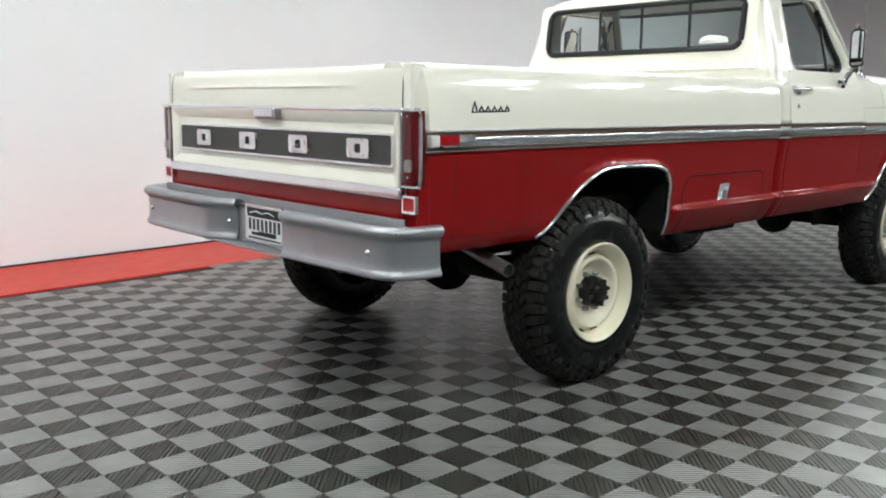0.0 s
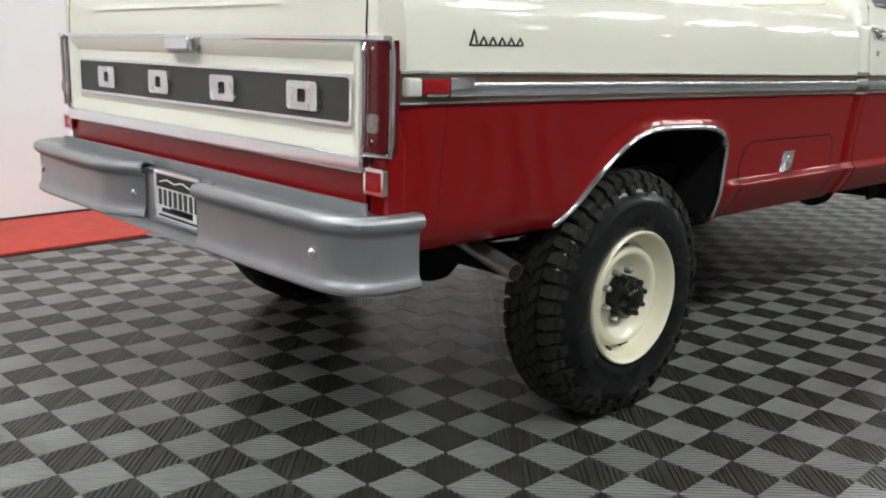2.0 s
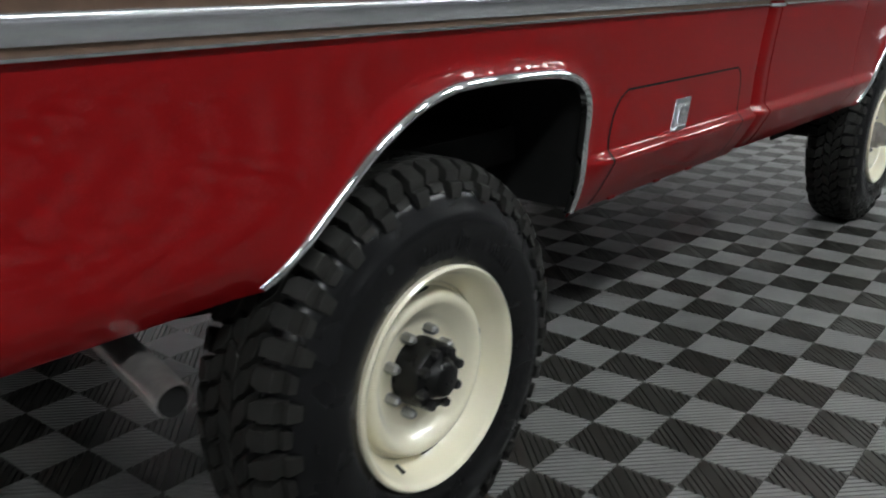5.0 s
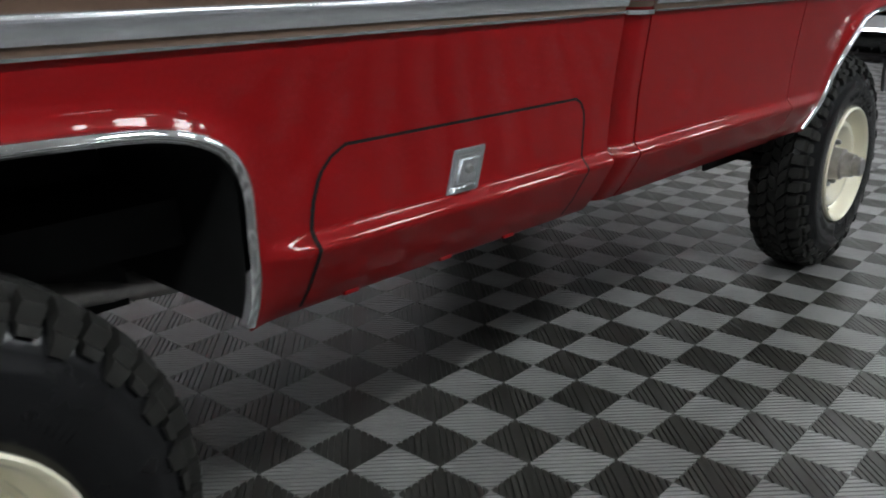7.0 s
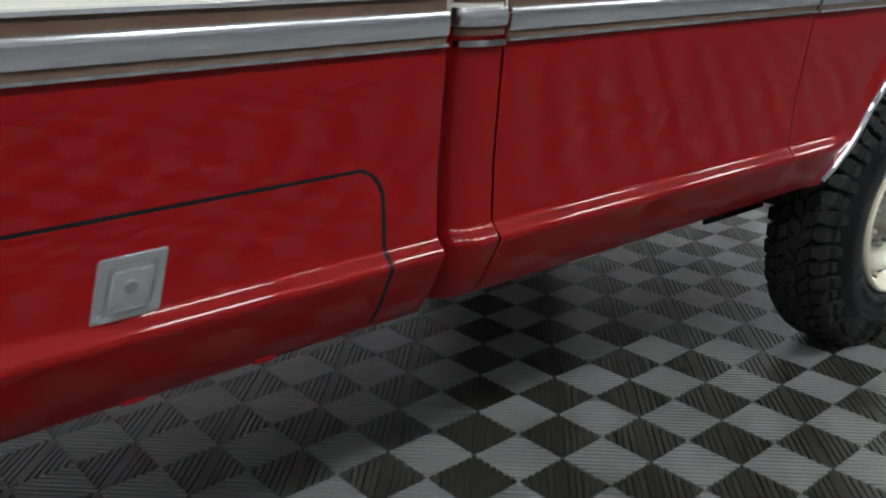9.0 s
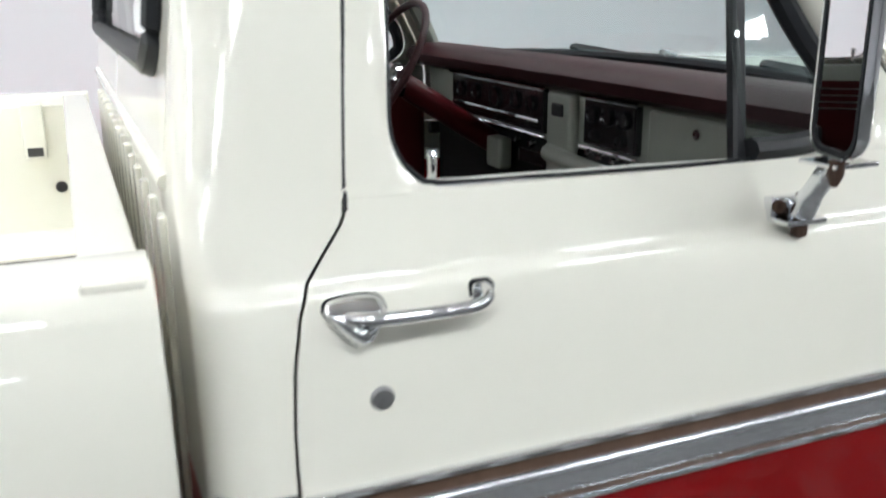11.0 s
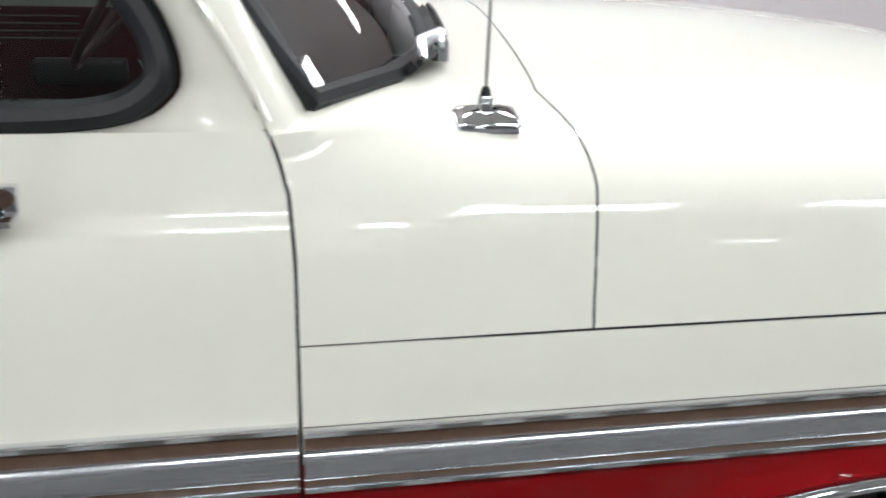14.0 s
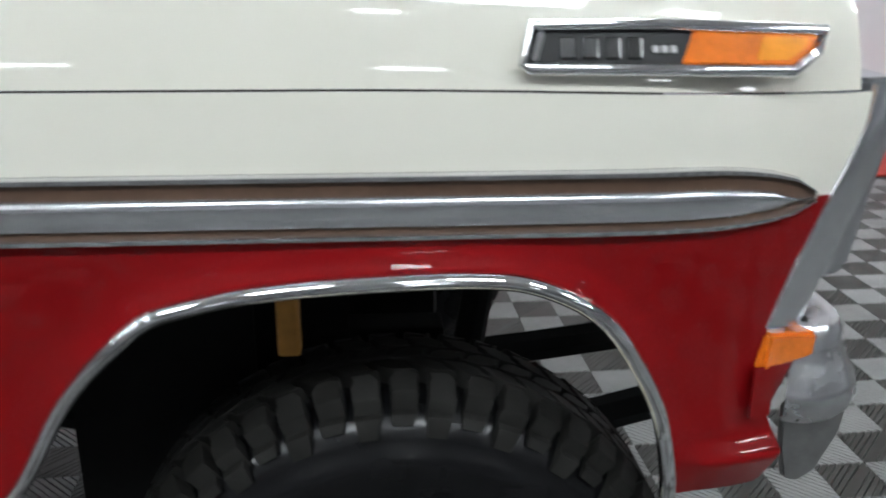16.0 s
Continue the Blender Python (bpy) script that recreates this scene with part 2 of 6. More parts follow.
def soft_table(tab, width=0.006):
    """A table read through a soft curve."""
    xs = np.arange(tab[0][0] - 0.05, tab[-1][0] + 0.05, 0.001)
    ys = np.interp(xs, [a for a, _ in tab], [b for _, b in tab])
    lo, hi = (tab[1][1] - tab[0][1]) / (tab[1][0] - tab[0][0]), (tab[-1][1] - tab[-2][1]) / (tab[-1][0] - tab[-2][0])
    ys = np.where(xs < tab[0][0], tab[0][1] + lo * (xs - tab[0][0]), ys)
    ys = np.where(xs > tab[-1][0], tab[-1][1] + hi * (xs - tab[-1][0]), ys)
    k = np.exp(-0.5 * (np.arange(-40, 41) * 0.001 / width) ** 2)
    sm = np.convolve(np.pad(ys, 40, mode="edge"), k / k.sum(), mode="valid")
    return lambda v: float(np.interp(v, xs, sm))


def smooth_path(pts, per=6):
    """Catmull-Rom through points."""
    pts = [Vector(p) for p in pts]
    out = []
    for i in range(len(pts) - 1):
        p0, p1, p2, p3 = pts[max(i - 1, 0)], pts[i], pts[i + 1], pts[min(i + 2, len(pts) - 1)]
        for k in range(per):
            t = k / per
            out.append(0.5 * ((2 * p1) + (p2 - p0) * t + (2 * p0 - 5 * p1 + 4 * p2 - p3) * t * t + (3 * p1 - p0 - 3 * p2 + p3) * t ** 3))
    out.append(pts[-1])
    return out


def plate_outline(pts, thick, axis="y", centre=0.0, bevel=0.0):
    """A flat plate from an outline in the two other axes, thick along the axis."""
    bm = bmesh.new()
    def place(a, b, h):
        return (a, h, b) if axis == "y" else ((h, a, b) if axis == "x" else (a, b, h))
    lo = [bm.verts.new(place(a, b, centre - thick / 2)) for a, b in pts]
    hi = [bm.verts.new(place(a, b, centre + thick / 2)) for a, b in pts]
    bm.faces.new(lo)
    bm.faces.new(hi[::-1])
    for i in range(len(pts)):
        j = (i + 1) % len(pts)
        bm.faces.new((lo[i], lo[j], hi[j], hi[i]))
    if bevel:
        bmesh.ops.bevel(bm, geom=list(bm.edges), offset=bevel, segments=2, affect="EDGES")
    return bm


def round_rect(a0, a1, b0, b1, r, n=5):
    out = []
    for (ca, cb, s) in ((a1 - r, b1 - r, 0), (a0 + r, b1 - r, 90), (a0 + r, b0 + r, 180), (a1 - r, b0 + r, 270)):
        for k in range(n + 1):
            t = radians(s + 90 * k / n)
            out.append((ca + r * math.cos(t), cb + r * math.sin(t)))
    return out


def ring_plate(outer, inner, thick, axis="y", centre=0.0):
    """A flat frame between two outlines with the same number of points."""
    bm = bmesh.new()
    def place(a, b, h):
        return (a, h, b) if axis == "y" else ((h, a, b) if axis == "x" else (a, b, h))
    L = [[bm.verts.new(place(a, b, centre + h)) for a, b in o] for o, h in ((outer, -thick / 2), (outer, thick / 2), (inner, thick / 2), (inner, -thick / 2))]
    n = len(outer)
    for q in range(4):
        A, B = L[q], L[(q + 1) % 4]
        for i in range(n):
            j = (i + 1) % n
            bm.faces.new((A[i], A[j], B[j], B[i]))
    return bm


# ---- the showroom ----
TILE, TURN = 0.1524, radians(1.6)
FX, FY = -0.671, -0.679          # one corner of the tile grid


def grid_point(i, j):
    u, v = TILE * i, TILE * j
    return FX + u * math.cos(TURN) - v * math.sin(TURN), FY + u * math.sin(TURN) + v * math.cos(TURN)


def wall_line(x):
    return 3.70 + 0.085 * x


def border_line(x):
    return 2.68 + 0.070 * x


def sheet(name, pts, thick, material, label, category):
    bm = bmesh.new()
    lo = [bm.verts.new(p) for p in pts]
    hi = [bm.verts.new((p[0] + thick[0], p[1] + thick[1], p[2] + thick[2])) for p in pts]
    bm.faces.new(lo)
    bm.faces.new(hi[::-1])
    for i in range(len(pts)):
        j = (i + 1) % len(pts)
        bm.faces.new((lo[i], lo[j], hi[j], hi[i]))
    ob = part(name, bm, material)
    return tagged(ob, label, category, kind="structure")


ROOM_X0, ROOM_X1, ROOM_Y0, ROOM_H = -12.0, 14.0, -11.0, 3.5
sheet("wall_north", [(ROOM_X0, wall_line(ROOM_X0), 0), (ROOM_X1, wall_line(ROOM_X1), 0), (ROOM_X1, wall_line(ROOM_X1), ROOM_H), (ROOM_X0, wall_line(ROOM_X0), ROOM_H)], (0, 0.15, 0), WALLP, "plain white painted showroom wall behind the truck", "wall")
sheet("wall_south", [(ROOM_X0, ROOM_Y0, 0), (ROOM_X1, ROOM_Y0, 0), (ROOM_X1, ROOM_Y0, ROOM_H), (ROOM_X0, ROOM_Y0, ROOM_H)], (0, -0.15, 0), WALLP, "plain white painted showroom wall", "wall")
# west wall is never in view; its grey is there to dim bounced light
sheet("wall_west", [(ROOM_X0, ROOM_Y0, 0), (ROOM_X0, wall_line(ROOM_X0), 0), (ROOM_X0, wall_line(ROOM_X0), ROOM_H), (ROOM_X0, ROOM_Y0, ROOM_H)], (-0.15, 0, 0), WALLG, "unseen showroom wall, greyed to cut bounced light", "wall")
sheet("wall_east", [(ROOM_X1, ROOM_Y0, 0), (ROOM_X1, wall_line(ROOM_X1), 0), (ROOM_X1, wall_line(ROOM_X1), ROOM_H), (ROOM_X1, ROOM_Y0, ROOM_H)], (0.15, 0, 0), WALLP, "plain white painted showroom wall", "wall")
sheet("ceiling", [(ROOM_X0, ROOM_Y0, ROOM_H), (ROOM_X1, ROOM_Y0, ROOM_H), (ROOM_X1, 5.1, ROOM_H), (ROOM_X0, 2.9, ROOM_H)], (0, 0, 0.15), CEILP, "white showroom ceiling", "ceiling")
floor = sheet("floor", [(ROOM_X0, ROOM_Y0, -0.016), (ROOM_X1, ROOM_Y0, -0.016), (ROOM_X1, 4.8, -0.016), (ROOM_X0, 2.6, -0.016)], (0, 0, -0.1), SUBFLOOR, "grey and charcoal checkerboard of ribbed plastic floor tiles", "floor")
sheet("floor_border", [(ROOM_X0, border_line(ROOM_X0), -0.012), (ROOM_X1, border_line(ROOM_X1), -0.012), (ROOM_X1, wall_line(ROOM_X1) - 0.03, -0.012), (ROOM_X0, wall_line(ROOM_X0) - 0.03, -0.012)], (0, 0, 0.012), REDFLOOR, "plain red floor strip along the white wall", "floor border")
sheet("baseboard", [(ROOM_X0, wall_line(ROOM_X0) - 0.03, -0.012), (ROOM_X1, wall_line(ROOM_X1) - 0.03, -0.012), (ROOM_X1, wall_line(ROOM_X1) - 0.03, 0.010), (ROOM_X0, wall_line(ROOM_X0) - 0.03, 0.010)], (0, 0.03, 0), BLACK, "thin black skirting strip at the foot of the wall", "baseboard")


def ceiling_light(x, y, glow=GLOW, half=0.36, wide=0.19, label="long white fluorescent ceiling light fitting, switched on"):
    t = thing("ceiling_light", label, "ceiling light", "rows of ceiling lights", at=(x, y, ROOM_H))
    part("housing", box(-half - 0.02, half + 0.02, -wide - 0.02, wide + 0.02, -0.07, 0.0, 0.01), FIXT, t)
    part("tube", box(-half, half, -wide, wide, -0.095, -0.072, 0.008), glow, t, "glowing white tube cover")
    return t


first_light = ceiling_light(-6.9, -3.2)
for k in range(11):
    for ly in (-3.2, 0.3):
        if (k, ly) != (0, -3.2):
            copy_thing(first_light, pose(-6.9 + 1.56 * k, ly, ROOM_H))
ceiling_light(3.4, -4.0, GLOW, 0.12, 0.09, "small square white ceiling light, switched on")
far_light = ceiling_light(-5.6, -7.2, GLOW_DIM, 0.30, 0.07, "narrow white ceiling light fitting at the back, switched on")
for lx in (-5.6, -2.5, 0.6, 3.7, 6.8, 9.9):
    if lx > -5:
        copy_thing(far_light, pose(lx, -7.2, ROOM_H))
# unseen extra row, added only to brighten the north wall
wall_fill_light = ceiling_light(-4.0, 1.9, GLOW_FILL)
for lx in (-0.9, 2.2, 5.3, 8.4):
    copy_thing(wall_fill_light, pose(lx, 1.9, ROOM_H))


# ---- the pickup truck: x ahead, y to its left, rear axle at x = 0, front axle at x = 3.327 ----
truck = thing("pickup_truck", "cream and red vintage four-wheel-drive pickup truck with chrome side trim", "pickup truck")

SIDE = soft_table([(0.58, 0.900), (0.61, 0.930), (0.65, 0.958), (0.70, 0.985), (0.723, 0.9975), (0.728, 0.9980), (0.747, 0.9795), (0.753, 0.9765), (0.775, 0.9765), (0.86, 0.980), (0.95, 0.989), (1.03, 0.999), (1.10, 1.004), (1.16, 1.003), (1.21, 0.995), (1.26, 0.9895), (1.30, 0.9831), (1.330, 0.9744), (1.344, 0.9632), (1.425, 0.9315)], 0.0035)
REAR_SIDE = soft_table([(0.66, 0.925), (0.69, 0.950), (0.73, 0.968), (0.78, 0.977), (0.86, 0.982), (0.95, 0.989), (1.03, 0.999), (1.10, 1.004), (1.16, 1.006)])
LEVELS = [0.58, 0.61, 0.63, 0.65, 0.675, 0.70, 0.71, 0.716, 0.719, 0.722, 0.725, 0.728, 0.731, 0.735, 0.739, 0.743, 0.746, 0.749, 0.752, 0.755, 0.76, 0.775, 0.80, 0.83, 0.86, 0.89, 0.92, 0.94, 0.95, 0.96, 0.97, 0.98, 0.99, 1.0, 1.01, 1.02, 1.03, 1.04, 1.05, 1.065, 1.082, 1.095]
ARCH_R = [(-0.362, 0.672), (-0.338, 0.695), (-0.245, 0.785), (-0.160, 0.865), (-0.078, 0.919), (0.0, 0.944), (0.08, 0.952), (0.25, 0.950), (0.37, 0.942), (0.45, 0.914), (0.492, 0.865), (0.510, 0.79), (0.520, 0.70), (0.522, 0.615)]
ARCH_F = [(2.776, 0.620), (2.826, 0.68), (2.876, 0.745), (2.944, 0.86), (3.030, 0.950), (3.095, 0.976), (3.18, 0.991), (3.30, 0.999), (3.41, 1.000), (3.48, 0.988), (3.55, 0.948), (3.60, 0.880), (3.640, 0.80), (3.660, 0.72), (3.667, 0.668)]


def arch_path(tab, per=6):
    return [(p.x, p.y) for p in smooth_path([(a, b, 0) for a, b in tab], per)]


SMOOTH_SIDE = soft_table([(0.58, 0.925), (0.65, 0.953), (0.70, 0.966), (0.76, 0.973), (0.80, 0.976), (0.86, 0.980), (0.95, 0.989)])


def arch_gap(x, z, path):
    return min(math.hypot(x - a, z - b) for a, b in path)


def side_y(x, z, path=None):
    base = SIDE(z)
    d = arch_gap(x, z, path) if path else 1.0
    if d < 0.2 and z < 0.86:
        f = math.exp(-(d / 0.05) ** 2)
        base = base * (1 - f) + SMOOTH_SIDE(z) * f
    if x < -0.15 and z < 1.16:
        f = min(1.0, (-0.15 - x) / 0.15)
        base = base * (1 - f) + REAR_SIDE(z) * f
    return base + (0.008 + 0.018 * max(0.0, min(1.0, (z - 0.78) / 0.14))) * math.exp(-(d / 0.028) ** 2)


def skin(s, xl, xr, zs, zlow=None, path=None, nx=30, inward=None, sag=None):
    """A pressed side panel between the edges xl(z) and xr(z); s is -1 for the right side."""
    rows = []
    for z in zs:
        a, b = xl(z) if callable(xl) else xl, xr(z) if callable(xr) else xr
        row = []
        for k in range(nx + 1):
            x = a + (b - a) * k / nx
            zz = max(z, zlow(x)) if zlow else z
            row.append((x, s * (side_y(x, zz, path) - (inward(x, zz) if inward else 0)), zz - (sag(x) * max(0.0, (zz - 1.14) / 0.073) if sag else 0)))
        rows.append(row)
    return cleaned(grid(rows))


def arch_low(path, base_l, base_r):
    """The lowest height of a panel with a wheel arch, along x."""
    xs, zs = [p[0] for p in path], [p[1] for p in path]
    def low(x):
        if x < xs[0]:
            return base_l
        if x > xs[-1]:
            return base_r
        return max(float(np.interp(x, xs, zs)), min(base_l, base_r))
    return low


def lip(name, path, s, parent, proud=0.012):
    """Bright trim round a wheel arch."""
    bm = bmesh.new()
    prof = [(-0.003, -0.012), (-0.003, 0.003), (0.001, 0.008), (0.006, 0.0105), (0.011, 0.009), (0.0155, 0.004), (0.017, -0.004), (0.015, -0.012)]
    rows = []
    for i, (x, z) in enumerate(path):
        a, b = path[max(i - 1, 0)], path[min(i + 1, len(path) - 1)]
        d = Vector((b[0] - a[0], b[1] - a[1])).normalized()
        nrm = Vector((-d.y, d.x))
        rows.append([(x + nrm.x * u, s * (side_y(x, z, path) + v + 0.002), z + nrm.y * u) for u, v in prof])
    bm = grid(rows, close_u=True)
    return part(name, bm, CHROME, parent, "bright metal wheel arch trim", smooth=True)


def moulding(s, x0, x1, parent, taper=None, base=None, z1=1.133):
    """The side trim: two brown inserts between bright ribs."""
    z0 = 1.051
    h = z1 - z0
    n = max(4, int((x1 - x0) / 0.03))
    xs = [x0 + (x1 - x0) * k / n for k in range(n + 1)]
    def strip(name, f0, f1, prof, material, label, short=0.0):
        rows = []
        for x in xs:
            sc, mid = (taper(x + short * max(0.0, (x - 3.55) / 0.26)) if taper else (1.0, 0.45))
            row = []
            for q, out in prof:
                f = f0 + (f1 - f0) * q
                f = mid + (f - mid) * sc
                z = z0 + h * f
                row.append((x, s * ((base(x) if base else SIDE(z)) + out), z))
            rows.append(row)
        return part(name, grid(rows), material, m, label, smooth=True)
    flat = [(0, -0.004), (0, 0.004), (1, 0.004), (1, -0.004)]
    line = [(0, -0.004), (0, 0.006), (0.25, 0.0105), (0.75, 0.0105), (1, 0.006), (1, -0.004)]
    band = [(0, -0.004), (0, 0.004), (0.05, 0.0085), (0.12, 0.0098), (0.40, 0.0112), (0.70, 0.0118), (0.86, 0.0112), (0.95, 0.0088), (1, 0.004), (1, -0.004)]
    rows = []
    for x in xs:
        sc, mid = (taper(x) if taper else (1.0, 0.45))
        rows.append([(x, s * ((base(x) if base else SIDE(z0 + h * f)) + 0.001), z0 + h * f) for f in (mid - mid * sc, mid + (1 - mid) * sc)])
    m = part("side_moulding", grid(rows), WOOD, truck, "bright and brown body side moulding", solid=0.004)
    strip("brown_insert", 0.08, 0.23, flat, WOOD, "brown insert")
    strip("brown_insert", 0.64, 0.89, flat, WOOD, "brown insert")
    strip("bright_rib", 0.0, 0.10, line, CHROME, "thin bright rib")
    strip("bright_band", 0.20, 0.67, band, BAND, "wide bright metal band", 0.035)
    strip("bright_rib", 0.87, 1.0, line, CHROME, "thin bright rib")
    return m


# cargo bed
BED0, BED1 = -1.04, 1.505
path_r = arch_path(ARCH_R)
low_r = arch_low(path_r, 0.672, 0.60)
rear_round = lambda x, z: 0.05 * max(0.0, (BED0 + 0.05 - x) / 0.05) ** 2
for s in (-1, 1):
    side = part("bed_side_lower", skin(s, BED0, BED1, LEVELS, low_r, path_r, 150, rear_round), RED, truck, "glossy red lower bed side", smooth=True, solid=0.003)
    rows = []
    for z, y in [(1.095, 1.004), (1.13, 1.005), (1.16, 1.006), (1.20, 1.003), (1.24, 0.999), (1.27, 0.994), (1.29, 0.988), (1.31, 0.980)] + [(1.33, 0.972), (1.348, 0.963), (1.361, 0.950), (1.368, 0.93), (1.370, 0.90), (1.370, 0.865), (1.366, 0.852), (1.355, 0.846), (1.30, 0.844)]:
        rows.append([(x, s * (y - rear_round(x, z)), z) for x in np.linspace(BED0, BED1, 60)])
    up = part("bed_side_upper", grid(rows), CREAM, truck, "glossy cream upper bed side and top rail", smooth=True, solid=0.003)
    end = bmesh.new()
    end.faces.new([end.verts.new((BED0 + 0.0015, s * (y - 0.048), z)) for y, z in ((0.986, 1.29), (0.980, 1.31), (0.972, 1.33), (0.963, 1.348), (0.950, 1.361), (0.93, 1.368), (0.90, 1.370), (0.865, 1.370), (0.852, 1.366), (0.846, 1.355), (0.844, 1.29))])
    part("rail_end", end, CREAM, up, "cream end of the bed rail", solid=0.002)
    lip("arch_trim", path_r, s, side)
    moulding(s, BED0 + 0.105, BED1 - 0.002, up)
    # inner wall, wheel box and pockets of the bed
    part("bed_inner_wall", box(BED0 + 0.02, BED1 - 0.03, s * 0.835, s * 0.845, 0.985, 1.34), CREAM, truck, "cream inner bed wall")
    part("wheel_box", box(-0.42, 0.52, s * 0.565, s * 0.836, 0.985, 1.10, 0.03, 3), CREAM, truck, "cream inner wheel box", smooth=True)
    part("bed_shelf", box(BED0 + 0.03, BED1 - 0.03, s * 0.56, s * 0.84, 0.980, 0.990), UNDER, truck, "dark underside of the bed edge")
    part("bed_ledge", box(BED0 + 0.03, BED1 - 0.03, s * 0.56, s * 0.834, 0.992, 0.998), CREAM, truck, "cream ledge inside the bed")
    for px in (-0.85, 0.2, 1.28):
        part("stake_pocket", box(px - 0.03, px + 0.03, s * 0.868, s * 0.905, 1.366, 1.3712, 0.001), BLACK, truck, "dark stake pocket opening")
    part("wheel_well", box(-0.42, 0.53, s * 0.56, s * 0.57, 0.55, 0.98), UNDER, truck)
    rows = [[(x, s * 0.57, z + 0.012), (x, s * (side_y(x, z, path_r) - 0.004), z + 0.012)] for x, z in path_r]
    part("wheel_well_liner", grid(rows), UNDER, truck, "black wheel well liner", smooth=True, solid=0.002)
part("bed_floor", box(BED0 + 0.03, BED1 - 0.02, -0.565, 0.565, 0.83, 0.862, 0.004), CREAM, truck, "cream ribbed bed floor")
front = part("bed_front_wall", box(BED1 - 0.062, BED1 - 0.036, -0.955, 0.955, 0.75, 1.366, 0.008), CREAM, truck, "cream front wall of the bed")
part("front_flange", box(BED1 - 0.066, BED1 - 0.006, -0.955, 0.955, 1.352, 1.3665, 0.004), CREAM, truck, "cream folded top of the bed front wall")
for k in range(6):
    part("floor_rib", box(BED0 + 0.05, BED1 - 0.05, -0.53 + 0.2 * k, -0.47 + 0.2 * k, 0.862, 0.874, 0.004), CREAM, truck)
post = part("stake_post", box(1.330, 1.385, 0.795, 0.836, 1.205, 1.352, 0.006, 2), CREAM, truck, "cream stake post on the inner bed wall", smooth=True)
part("pocket_opening", box(1.338, 1.377, 0.7935, 0.797, 1.212, 1.236, 0.001), GREY, post, "dark opening in the stake post")
part("bed_plug", lathe([(0.0, -0.006), (0.012, -0.006), (0.016, 0.0), (0.016, 0.004)], 16, "y", (1.41, 0.832, 1.118)), BLACK, truck, "round black rubber plug")

for s in (-1, 1):
    part("panel_seam", tube([(-0.8595, s * (REAR_SIDE(z) + 0.0010), z) for z in (1.045, 1.0, 0.95, 0.9, 0.85, 0.80, 0.76, 0.73, 0.70)], 0.0013, 5), MAROON, truck, "fine upright seam in the red bed side")

# tool box lid in the right bed side, with its latch, and the tabs below the sill
lid_l = lerp_table([(0.61, 0.642), (0.74, 0.635), (0.79, 0.639), (0.82, 0.645), (0.845, 0.658), (0.865, 0.676), (0.88, 0.704)])
lid_r = lerp_table([(0.61, 1.400), (0.80, 1.400), (0.84, 1.398), (0.86, 1.390), (0.872, 1.378), (0.88, 1.362)])
lid_z = [z for z in LEVELS if 0.61 <= z < 0.84] + [0.845, 0.855, 0.865, 0.872, 0.88]
groove = [(lid_l(z), z) for z in lid_z] + [(x, 0.8815) for x in np.linspace(0.704, 1.362, 20)] + [(lid_r(z), z) for z in lid_z[::-1]]
rows = []
for i, (x, z) in enumerate(groove):
    a, b = groove[max(i - 1, 0)], groove[min(i + 1, len(groove) - 1)]
    d = Vector((b[0] - a[0], b[1] - a[1])).normalized()
    rows.append([(x - d.y * u, -SIDE(z + d.x * u) - 0.0026, z + d.x * u) for u in (-0.0045, 0.0045)])
lid = part("tool_box_lid", skin(-1, lambda z: lid_l(z) + 0.004, lambda z: lid_r(z) - 0.004, lid_z, None, None, 30, lambda x, z: -0.0016), RED, truck, "red tool box lid in the bed side, closed", smooth=True, solid=0.003)
part("lid_gap", grid(rows), UNDER, lid, "dark gap round the lid")


def latch_outline(i):
    """The latch's leaning outline, drawn in by i."""
    return [(0.972 + 0.8 * i, 0.832 - i), (1.062 - 1.2 * i, 0.832 - i), (1.040 - 0.8 * i, 0.750 + i), (0.950 + 1.2 * i, 0.750 + i)]


part("latch_plate", plate_outline(latch_outline(0.0), 0.012, "y", -0.9790, 0.002), BRIGHT, lid, "pale metal latch plate")
part("latch_recess", plate_outline(latch_outline(0.013), 0.004, "y", -0.9840), STEEL, lid, "dark groove of the latch")
part("latch_paddle", plate_outline(latch_outline(0.0175), 0.012, "y", -0.9845, 0.003), BRIGHT, lid, "pale metal latch paddle", smooth=True)
part("latch_lip", plate_outline([(0.966, 0.764), (1.026, 0.764), (1.022, 0.752), (0.958, 0.752)], 0.016, "y", -0.9845, 0.003), CHROME, lid, "bright lower lip of the latch", smooth=True)
part("latch_lock", lathe([(0.0, -0.005), (0.007, -0.005), (0.0085, -0.002), (0.009, 0.002)], 14, "y", (1.006, -0.9905, 0.793)), STEEL, lid, "small round lock")
for px in (0.76, 1.01, 1.21):
    part("sill_tab", box(px - 0.018, px + 0.018, -0.932, -0.912, 0.600, 0.632, 0.004), RED, truck, "small red tab below the sill")
for s in (-1, 1):
    name = part("name_plate", tube([(-0.795, s * 1.005, 1.195), (-0.60, s * 1.005, 1.198)], 0.0026, 6), GAUGE, truck, "small dark name plate drawn as plain bars")
    for k in range(6):
        xx = -0.79 + 0.034 * k
        part("plain_bar", tube([(xx, s * 1.005, 1.197), (xx + 0.013, s * 1.004, 1.232 if k == 0 else 1.216), (xx + 0.024, s * 1.005, 1.199)], 0.0034, 6), GAUGE, name)

